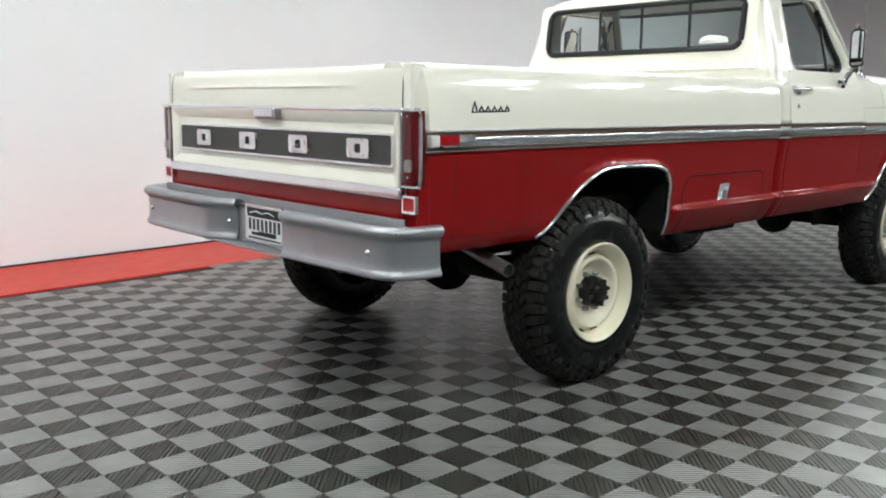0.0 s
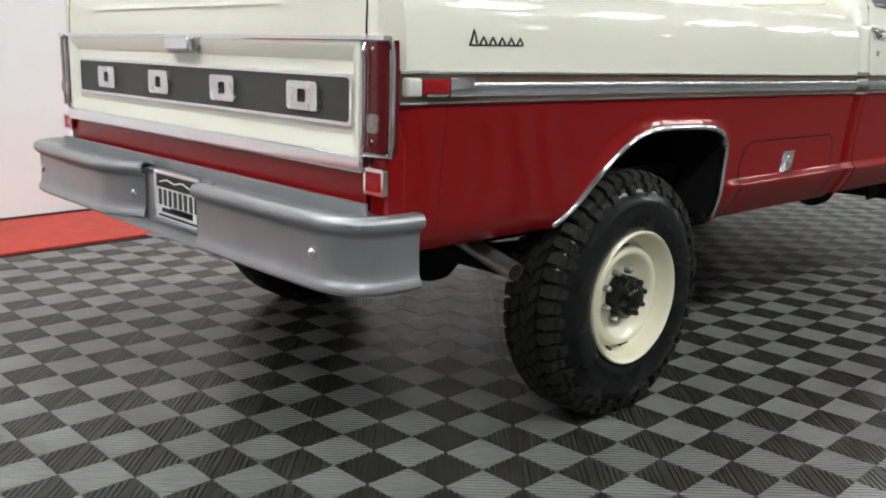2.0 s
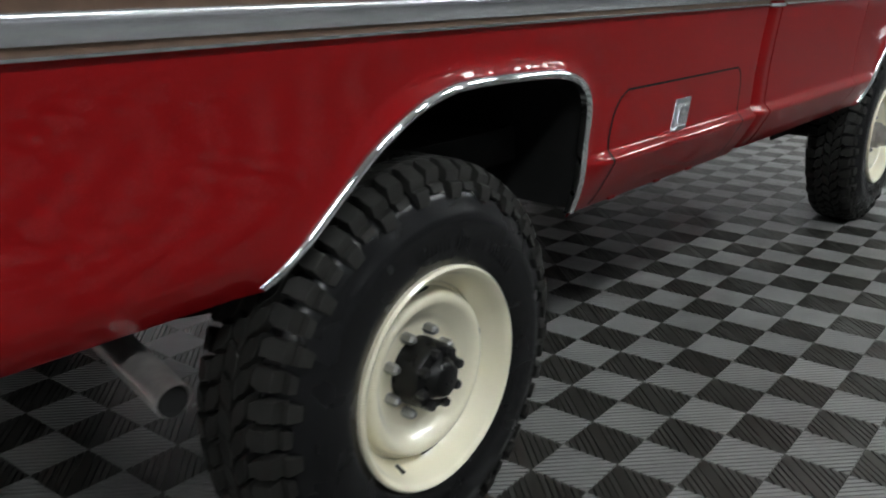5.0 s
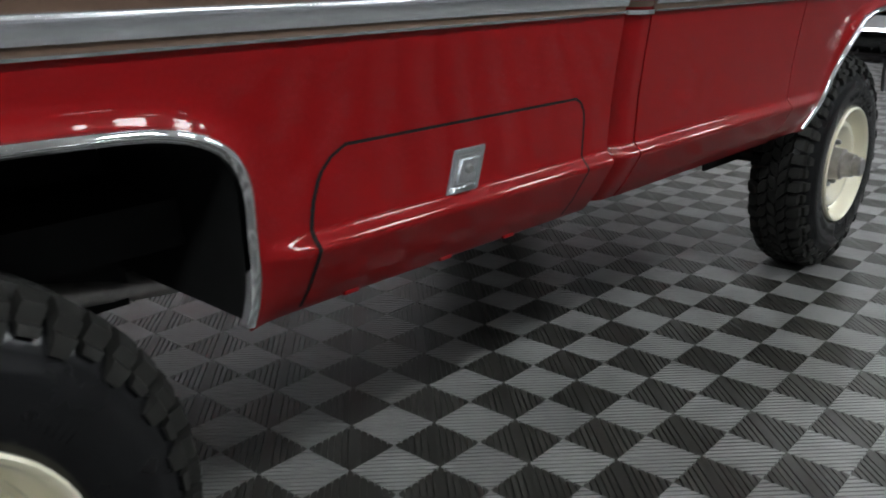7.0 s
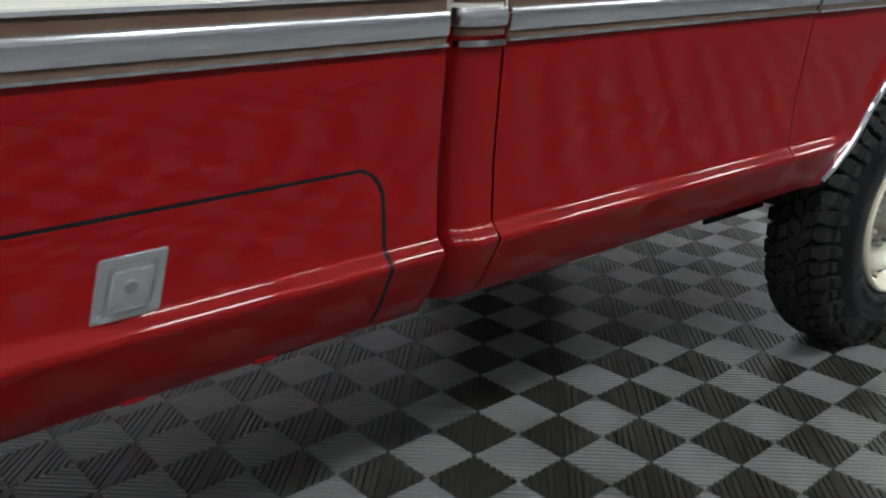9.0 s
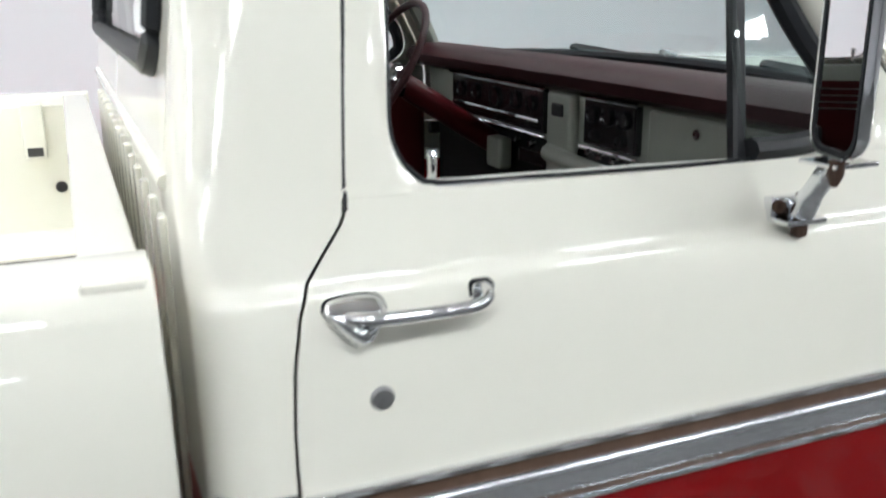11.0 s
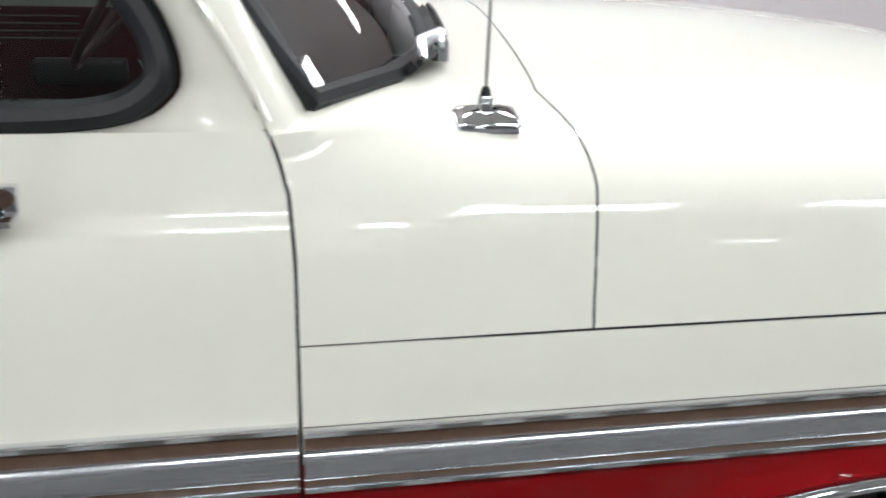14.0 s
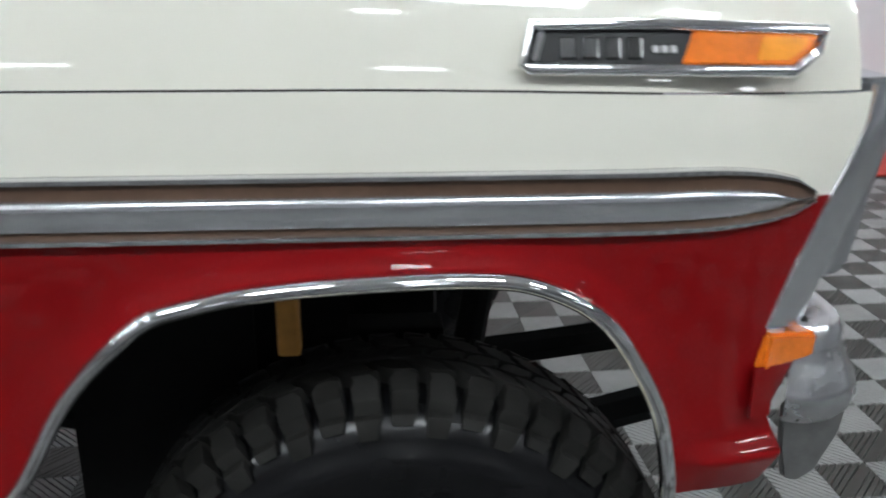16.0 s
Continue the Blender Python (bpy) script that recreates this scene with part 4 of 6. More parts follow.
WIN = [(1.7605, 1.525), (1.757, 1.487), (1.762, 1.458), (1.777, 1.437), (1.808, 1.4232), (1.95, 1.4200), (2.10, 1.4175), (2.25, 1.4140), (2.345, 1.4135), (2.398, 1.420), (2.428, 1.438), (2.441, 1.466), (2.424, 1.522), (2.369, 1.598), (2.310, 1.692), (2.235, 1.803), (2.200, 1.827), (2.15, 1.835), (1.86, 1.835), (1.805, 1.825), (1.790, 1.80), (1.774, 1.65)]
OUT = [(1.7130, 1.525), (1.7085, 1.487), (1.7045, 1.455), (1.7025, 1.432), (1.702, 1.4185), (1.95, 1.4180), (2.10, 1.4180), (2.25, 1.4180), (2.40, 1.4180), (2.517, 1.4185), (2.512, 1.440), (2.497, 1.475), (2.447, 1.555), (2.392, 1.642), (2.345, 1.715), (2.27, 1.82), (2.25, 1.845), (2.21, 1.868), (1.86, 1.868), (1.775, 1.868), (1.7535, 1.84), (1.730, 1.65)]
recess = lambda x: 0.003 + 0.034 * max(0.0, min(1.0, (x - 2.12) / 0.26)) ** 1.2
WIN = [(p.x, p.y) for p in smooth_path([(a, b, 0) for a, b in WIN + WIN[:1]], 3)][:-1]
OUT = [(p.x, p.y) for p in smooth_path([(a, b, 0) for a, b in OUT + OUT[:1]], 3)][:-1]
for s in (-1, 1):
    label = "cream and red cab door, closed"
    door = part("door", skin(s, lambda z: SEAM_R(z) + GAP, lambda z: SEAM_F(z) - GAP, [z for z in LEVELS if z >= 0.61], None, None, 24), RED, truck, label, smooth=True, solid=0.003)
    part("door_upper", skin(s, lambda z: SEAM_R(z) + GAP, lambda z: SEAM_F(z) - GAP, UPZ, None, None, 24), CREAM, door, "glossy cream upper door skin", smooth=True, solid=0.003)
    n = len(WIN)
    bm = bmesh.new()
    A = [bm.verts.new((x, s * tumble(z), z)) for x, z in OUT]
    between = lambda f, drop: [bm.verts.new((o[0] * (1 - f) + w[0] * f, s * (tumble(o[1] * (1 - f) + w[1] * f) + 0.0015 - drop * recess(w[0])), o[1] * (1 - f) + w[1] * f)) for o, w in zip(OUT, WIN)]
    B, E, F = between(0.30, 0.04), between(0.60, 0.18), between(0.85, 0.52)
    C = [bm.verts.new((x, s * (tumble(z) - recess(x)), z)) for x, z in WIN]
    D = [bm.verts.new((x, s * (tumble(z) - 0.05), z)) for x, z in WIN]
    for P_, Q_ in ((A, B), (B, E), (E, F), (F, C), (C, D)):
        for i in range(n):
            j = (i + 1) % n
            bm.faces.new((P_[i], P_[j], Q_[j], Q_[i]))
    part("window_frame", bm, CREAM, door, "cream door window frame", smooth=True)
    # rubber channel round the window, vent post, vent seal
    part("window_seal", tube([(x * 0.985 + 2.05 * 0.015, s * (tumble(z) - recess(x) - 0.009), z * 0.99 + 1.62 * 0.01) for x, z in WIN], 0.003, 6, True), SEAL, door, "black rubber window seal", smooth=True)
    vent = [(p.x, p.y) for p in smooth_path([(2.244, 1.428, 0), (2.33, 1.427, 0), (2.378, 1.432, 0), (2.406, 1.446, 0), (2.421, 1.468, 0), (2.406, 1.516, 0), (2.353, 1.590, 0), (2.296, 1.684, 0), (2.232, 1.780, 0)], 5)]
    part("vent_seal", tube([(x, s * (tumble(z) - recess(x) - 0.004), z) for x, z in vent], 0.0165, 8), SEAL, door, "thick black quarter light seal", smooth=True)
    rows = []
    for z in (1.405, 1.60, 1.82):
        x0, y0 = 2.225 + 0.155 * (z - 1.415), tumble(z) - 0.045
        rows.append([(x0, s * y0, z), (x0, s * (y0 + 0.012), z), (x0 + 0.004, s * (y0 + 0.016), z), (x0 + 0.017, s * (y0 + 0.016), z), (x0 + 0.021, s * (y0 + 0.012), z), (x0 + 0.021, s * y0, z)])
    part("vent_post", grid(rows, close_u=True), SEAL, door, "black quarter light post")
    gp = [(x, z) for x, z in vent] + [(2.232, 1.780)]
    bm = bmesh.new()
    bm.faces.new([bm.verts.new((x, s * (tumble(z) - recess(x) - 0.010), z)) for x, z in gp[:-1]])
    vg = part("quarter_light_glass", bm, GLASS, door, "clear quarter light glass")
    vg.visible_shadow = False
    part("sill_trim", tube([(1.80, s * 0.926, 1.4225), (2.23, s * 0.912, 1.4165)], 0.0022, 6), CHROME, door, "thin bright window sill trim")
    part("lock_knob", lathe([(0.0, 0.038), (0.006, 0.038), (0.008, 0.034), (0.0065, 0.030), (0.005, 0.0), (0.012, -0.002), (0.013, -0.006)], 14, "z", (1.813, s * 0.893, 1.418)), CHROME, door, "chrome lock knob", smooth=True)
    moulding(s, 1.626, SEAM_LOW - 0.003, door)
    # inner door panel
    inner = part("inner_panel", box(1.72, 2.50, s * 0.855, s * 0.875, 0.74, 1.362, 0.01), MAROON, truck, "maroon vinyl inner door panel")
    part("inner_sill", box(1.66, 2.50, s * 0.858, s * 0.912, 1.350, 1.408, 0.012), SAGE, door, "grey-green painted inner sill", smooth=True)
    for zz in (1.335, 1.315, 1.295, 1.275, 1.105, 1.085, 1.065, 1.045):
        part("bright_rib", tube([(1.76, s * 0.853, zz), (2.02, s * 0.853, zz)], 0.0028, 6), CHROME, inner)
    part("arm_rest", box(1.89, 2.14, s * 0.80, s * 0.857, 1.155, 1.225, 0.018, 3), BLACK, inner, "black arm rest", smooth=True)
    part("window_crank", tube([(2.17, s * 0.85, 1.22), (2.17, s * 0.82, 1.22), (2.21, s * 0.81, 1.16)], 0.006, 8), CHROME, inner)
    # outside handle
    esc = [(p.x, p.y) for p in smooth_path([(1.659, 1.318, 0), (1.664, 1.328, 0), (1.688, 1.331, 0), (1.714, 1.329, 0), (1.723, 1.318, 0), (1.722, 1.306, 0), (1.711, 1.289, 0), (1.695, 1.280, 0), (1.682, 1.287, 0), (1.668, 1.304, 0), (1.659, 1.318, 0)], 3)][:-1]
    dome = lambda prof, cx, cz: grid([[(cx + (a - cx) * f, s * (SIDE(b) + y), cz + (b - cz) * f) for a, b in esc] for y, f in prof], close_u=True)
    h = part("door_handle", dome(((-0.004, 1.0), (0.006, 1.0), (0.011, 0.95), (0.017, 0.84), (0.023, 0.66), (0.028, 0.42), (0.030, 0.18), (0.0305, 0.02)), 1.694, 1.306), CHROME, door, "chrome push-button door handle", smooth=True)
    part("gasket", dome(((-0.004, 1.06), (0.0025, 1.06), (0.0025, 0.8)), 1.692, 1.307), SEAL, h, "black rubber gasket")
    bar = smooth_path([(1.676, 0.014, 1.313), (1.690, 0.031, 1.315), (1.712, 0.038, 1.315), (1.75, 0.040, 1.3145), (1.79, 0.040, 1.3145), (1.815, 0.037, 1.315), (1.829, 0.028, 1.318), (1.833, 0.012, 1.321), (1.833, -0.006, 1.321)], 4)
    part("grip", tube([(p.x, s * (0.9765 + p.y), p.z) for p in bar], [0.0075] * 8 + [0.0072] * 16 + [0.008] * 9, 12), CHROME, h, "chrome pull grip", smooth=True)
    part("front_foot", plate_outline(round_rect(1.8205, 1.8455, 1.309, 1.329, 0.006, 4), 0.022, "y", s * 0.979, 0.003), CHROME, h, smooth=True)
    part("gasket", plate_outline(round_rect(1.8190, 1.8470, 1.3075, 1.3305, 0.007, 4), 0.012, "y", s * 0.975), SEAL, h, "black rubber gasket")
    part("push_button", lathe([(0.0, s * 0.006), (0.0065, s * 0.006), (0.0085, s * 0.003), (0.0085, -s * 0.014)], 18, "y", (1.697, s * 1.006, 1.2985)), CHROME, h, smooth=True)
    part("door_lock", lathe([(0.0, s * 0.005), (0.011, s * 0.005), (0.0135, s * 0.002), (0.0135, -s * 0.02)], 22, "y", (1.714, s * 0.994, 1.221)), STEEL, door, "round metal door lock", smooth=True)
    # cab corner, wrapping round to the back
    def corner(zs, mat_, name, label):
        rows = []
        for z in zs:
            y = SIDE(z) - 0.002
            xr = SEAM_R(z) - GAP
            row = [(xr, s * y, z), (xr - 0.02, s * (y - 0.0005), z)]
            r = 0.055
            for k in range(8):
                a = radians(90 * k / 7)
                row.append((1.592 - r * math.sin(a) + (0.0), s * (y - r + r * math.cos(a)), z))
            row.append((1.537, s * 0.5, z))
            row.append((1.537, 0.0, z))
            rows.append(row)
        return part(name, grid(rows), mat_, truck, label, smooth=True, solid=0.003)
    corner([z for z in LEVELS if z >= 0.61], RED, "cab_corner_lower", "red lower cab corner")
    # bent trim on the corner
    zc_ = [(1.0525, 0.0045, CHROME), (1.070, 0.006, WOOD), (1.092, 0.014, BRIGHT), (1.120, 0.007, WOOD), (1.1355, 0.0045, CHROME)]
    cm = None
    for zz, hh, mt in zc_:
        pts = [(1.617, s * 1.008, zz), (1.600, s * 1.0075, zz)] + [(1.592 - 0.056 * math.sin(radians(a)), s * (1.008 - 0.056 + 0.056 * math.cos(radians(a))), zz) for a in (10, 25, 40, 55, 65)]
        rows = []
        for i, p in enumerate(pts):
            q = Vector((1.592, s * 0.952, zz)) if i > 1 else Vector((p[0], 0, zz))
            d = (Vector(p) - q).normalized()
            o = 0.006 if mt is BRIGHT else (0.003 if mt is CHROME else 0.0)
            rows.append([(p[0] + d.x * o2, p[1] + d.y * o2, zz + dz) for o2, dz in ((-0.002, -hh), (o, -hh), (o + (0.004 if mt is BRIGHT else 0), 0), (o, hh), (-0.002, hh))])
        ob = part("side_moulding" if cm is None else "trim_strip", grid(rows), mt, truck if cm is None else cm, "bent side trim on the cab corner" if cm is None else "", smooth=True)
        cm = cm or ob
    # cream rear corner of the cab, from the side trim past the belt to the roof
    rows = []
    for z in UPZ + [1.4245, 1.428, 1.434, 1.45, 1.50, 1.56, 1.62, 1.68, 1.74, 1.80, 1.84, 1.868]:
        up = max(0.0, z - 1.425)
        y = tumble(z) - 0.002
        lean = 0.12 * up
        r = 0.055 + 0.015 * min(1.0, up / 0.12)
        x1 = SEAM_R(z) - GAP if z < 1.425 else 1.6978 + 0.1225 * up
        x2 = 1.537 + r + lean
        row = [(x1, s * y, z), (x1 * 0.5 + x2 * 0.5, s * (y - 0.0005), z)]
        for k in range(10):
            a = radians(90 * k / 9)
            row.append((x2 - r * math.sin(a), s * (y - r + r * math.cos(a)), z))
        row.append((1.537 + lean, s * 0.735, z))
        rows.append(row)
    part("cab_corner", grid(rows), CREAM, truck, "cream rounded rear cab corner", smooth=True, solid=0.003)
    part("door_gap", tube(smooth_path([(1.6985, s * 0.9375, 1.408), (1.7000, s * 0.9325, 1.420), (1.7020, s * 0.9245, 1.435), (1.7075, s * 0.908, 1.488), (1.7200, s * 0.878, 1.584), (1.7320, s * 0.847, 1.683), (1.7510, s * 0.797, 1.845)], 4), 0.0034, 6), BLACK, truck, "dark gap behind the door frame")
    part("pillar_trim", box(1.60, 1.76, s * 0.78, s * 0.80, 0.9, 1.84, 0.01), SAGE, truck, "grey-green inner rear pillar")
    part("drip_rail", tube(smooth_path([(1.750, s * 0.806, 1.874), (1.85, s * 0.815, 1.878), (2.10, s * 0.813, 1.880), (2.25, s * 0.82, 1.855), (2.355, s * 0.862, 1.70), (2.445, s * 0.900, 1.570), (2.498, s * 0.924, 1.482), (2.524, s * 0.936, 1.428)], 4), [0.0060] * 17 + [0.0060, 0.0058, 0.0056, 0.0054, 0.0052, 0.0050, 0.0048, 0.0046, 0.0044, 0.0042, 0.004, 0.0038], 6), CREAM, truck, "cream roof drip rail", smooth=True)
    # windscreen pillar
    a_out = [(2.524, 1.415), (2.520, 1.428), (2.488, 1.50), (2.448, 1.565), (2.368, 1.69), (2.275, 1.83), (2.252, 1.868)]
    a_in = [(2.570, 1.415), (2.560, 1.430), (2.530, 1.49), (2.486, 1.565), (2.406, 1.69), (2.314, 1.83), (2.290, 1.868)]
    rows = []
    for (xa, za), (xb, zb) in zip(a_out, a_in):
        ya, yb = tumble(za) + 0.001, tumble(zb) - 0.048
        rows.append([(xa, s * ya, za), (xa * 0.6 + xb * 0.4, s * (ya - 0.006), za * 0.6 + zb * 0.4), (xa * 0.25 + xb * 0.75, s * (ya * 0.5 + yb * 0.5), za * 0.25 + zb * 0.75), (xb, s * yb, zb)])
    part("windscreen_pillar", grid(rows), CREAM, truck, "cream windscreen pillar", smooth=True, solid=0.004)
    part("inner_windscreen_pillar", tube([(x - 0.02, s * (tumble(z) - 0.085), z) for x, z in a_in], 0.024, 8), SAGE, truck, "grey-green inner windscreen pillar", smooth=True)
    # cowl side below the pillar, ahead of the door
rows = []
for z in (1.866, 1.88, 1.90, 1.915, 1.925):
    f = (z - 1.866) / 0.059
    inset = 0.02 + 0.22 * f ** 2
    x0, x1, y1 = 1.585 + inset * 0.5, 2.30 - inset * 0.9, 0.80 - inset * 0.9
    rows.append([(x, y, z) for x, y in round_rect(x0, x1, -y1, y1, 0.10, 6)])
bm = grid(rows, close_u=True)
bm.faces.new([v for v in bm.verts if abs(v.co.z - 1.925) < 1e-5])
part("roof", bm, CREAM, truck, "cream cab roof", smooth=True, solid=0.0)
part("roof_lining", box(1.60, 2.24, -0.77, 0.77, 1.846, 1.862), SAGE, truck, "grey-green roof lining")

# back of the cab and rear window
def back_x(z):
    return 1.537 + 0.12 * max(0.0, z - 1.425)


bm = bmesh.new()
RW_O = [(y, z) for y, z in round_rect(-0.80, 0.80, 1.420, 1.868, 0.05, 6)]
RW_I = [(y, z) for y, z in round_rect(-0.715, 0.715, 1.545, 1.825, 0.06, 6)]
A = [bm.verts.new((back_x(z), y, z)) for y, z in RW_O]
B = [bm.verts.new((back_x(z), y, z)) for y, z in RW_I]
for i in range(len(A)):
    j = (i + 1) % len(A)
    bm.faces.new((A[i], A[j], B[j], B[i]))
part("cab_back_lower", box(1.5365, 1.545, -0.740, 0.740, 1.09, 1.424), CREAM, truck, "cream lower back of the cab")
back = part("cab_back", bm, CREAM, truck, "cream cab back panel", smooth=True, solid=0.004)
part("rear_window_seal", tube([(back_x(z) - 0.006, y, z) for y, z in RW_I], 0.017, 8, True), SEAL, truck, "thick black rear window seal", smooth=True)
bm = bmesh.new()
bm.faces.new([bm.verts.new((back_x(z) + 0.002, y, z)) for y, z in RW_I])
rw = part("rear_window_glass", bm, GLASS, truck, "clear sliding rear window")
rw.visible_shadow = False
for y in (-0.36, -0.02, 0.30):
    part("slider_bar", box(1.548, 1.560, y - 0.008, y + 0.008, 1.55, 1.82, 0.002, 1, Matrix.Translation((0.026, 0, 0))), BLACK, rw, "black slider frame bar")
part("window_sticker", plate_outline([(-0.64, 1.575), (-0.63, 1.605), (-0.58, 1.615), (-0.52, 1.622), (-0.47, 1.61), (-0.45, 1.595), (-0.45, 1.575)], 0.002, "x", 1.548), WHITEPL, rw, "small white sticker")
for k in range(15):
    yy = -0.77 + 0.11 * k
    part("pressed_rib", box(1.527, 1.538, yy - 0.014, yy + 0.014, 0.86, 1.385, 0.005, 2), CREAM, back)
part("cab_back_belt", tube([(1.537, -0.82, 1.430), (1.537, 0.82, 1.430)], 0.010, 8), CREAM, back, smooth=True)

# cowl and bonnet
CROWN = [(0.9905, 1.2145), (0.9835, 1.245), (0.9745, 1.278), (0.9625, 1.312), (0.9455, 1.344), (0.916, 1.374), (0.867, 1.401), (0.775, 1.427), (0.66, 1.441), (0.50, 1.453), (0.30, 1.463), (0.12, 1.469), (0.0, 1.470)]
DOOR_END = [(0.994, 1.2145), (0.9895, 1.245), (0.9842, 1.278), (0.9770, 1.312), (0.9615, 1.344), (0.9500, 1.371), (0.9380, 1.397), (0.9205, 1.424), (0.70, 1.443), (0.52, 1.453), (0.32, 1.461), (0.13, 1.466), (0.0, 1.467)]
finer = lambda c: [(p.x, p.y) for p in smooth_path([(y, z, 0) for y, z in c], 3)]
both_sides = lambda c: [(-y, z) for y, z in finer(c)] + [(y, z) for y, z in finer(c)[::-1][1:]]
SECTION, SECTION_D = both_sides(CROWN), both_sides(DOOR_END)
base_tab = lerp_table([(0.0, 2.785), (0.15, 2.782), (0.30, 2.772), (0.45, 2.759), (0.59, 2.738), (0.68, 2.712), (0.77, 2.668), (0.83, 2.622), (0.87, 2.590), (0.90, 2.550), (0.925, 2.528), (0.935, 2.523)])
rear_tab = lerp_table([(0.0, 2.910), (0.20, 2.903), (0.42, 2.880), (0.60, 2.861), (0.72, 2.847), (0.765, 2.842), (0.785, 2.838), (0.80, 2.844), (0.86, 2.858), (0.907, 2.864), (0.936, 2.866), (0.965, 2.860), (0.985, 2.856)])
droop = lambda x: 0.013 * max(0.0, min(1.0, (x - 3.25) / 0.6)) ** 1.5


def screen_base(y):
    return base_tab(abs(y))


def hood_rear(y):
    return rear_tab(abs(y))


rows = []
for f in (0.0, 0.02, 0.04, 0.06, 0.08, 0.10, 0.12, 0.15, 0.2, 0.3, 0.4, 0.5, 0.7, 0.85, 1.0):
    row = []
    for (y, z), (yd, zd) in zip(SECTION, SECTION_D):
        a, b = screen_base(yd) if abs(yd) < 0.93 else SEAM_F(zd) + GAP, hood_rear(y) - 0.0012
        row.append((a + (b - a) * f, yd + (y - yd) * f, zd + (z - zd) * f))
    rows.append(row)
cowl = part("cowl", grid(rows), CREAM, truck, "cream cowl panel below the windscreen", smooth=True, solid=0.003)
# black strip and dark line stand in for the shade in the bonnet seam
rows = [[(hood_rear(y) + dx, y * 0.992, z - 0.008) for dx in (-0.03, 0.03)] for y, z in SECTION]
part("cowl_gutter", grid(rows), BLACK, cowl, "black strip standing in for gap shade behind the bonnet")
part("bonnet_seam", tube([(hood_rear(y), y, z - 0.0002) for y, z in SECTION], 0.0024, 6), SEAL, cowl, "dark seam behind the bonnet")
# black strips painted as the shade between bonnet and wings
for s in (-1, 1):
    part("wing_gutter", box(SEAM_LOW + 0.01, 3.62, s * 0.935, s * 0.962, 1.18, 1.217), BLACK, truck, "black strip standing in for gap shade below the bonnet")
rows = []
NOSE = 3.885
for k in range(25):
    row = []
    for y, z in SECTION:
        a = hood_rear(y) + 0.0012
        b = NOSE - 0.02 * (abs(y) / 0.97) ** 2
        f = k / 24
        x = a + (b - a) * f
        drop = 0.030 * f ** 2 * max(0.0, (z - 1.216) / 0.19) + (0.05 * max(0.0, (x - 3.82) / 0.065) ** 2) * max(0.0, (z - 1.216) / 0.19)
        pull = 0.055 * max(0.0, (x - 3.55) / 0.32) ** 2
        row.append((x, y - math.copysign(pull, y) if y else 0.0, z - drop - droop(x)))
    rows.append(row)
part("bonnet", grid(rows), CREAM, truck, "long glossy cream bonnet", smooth=True, solid=0.003)

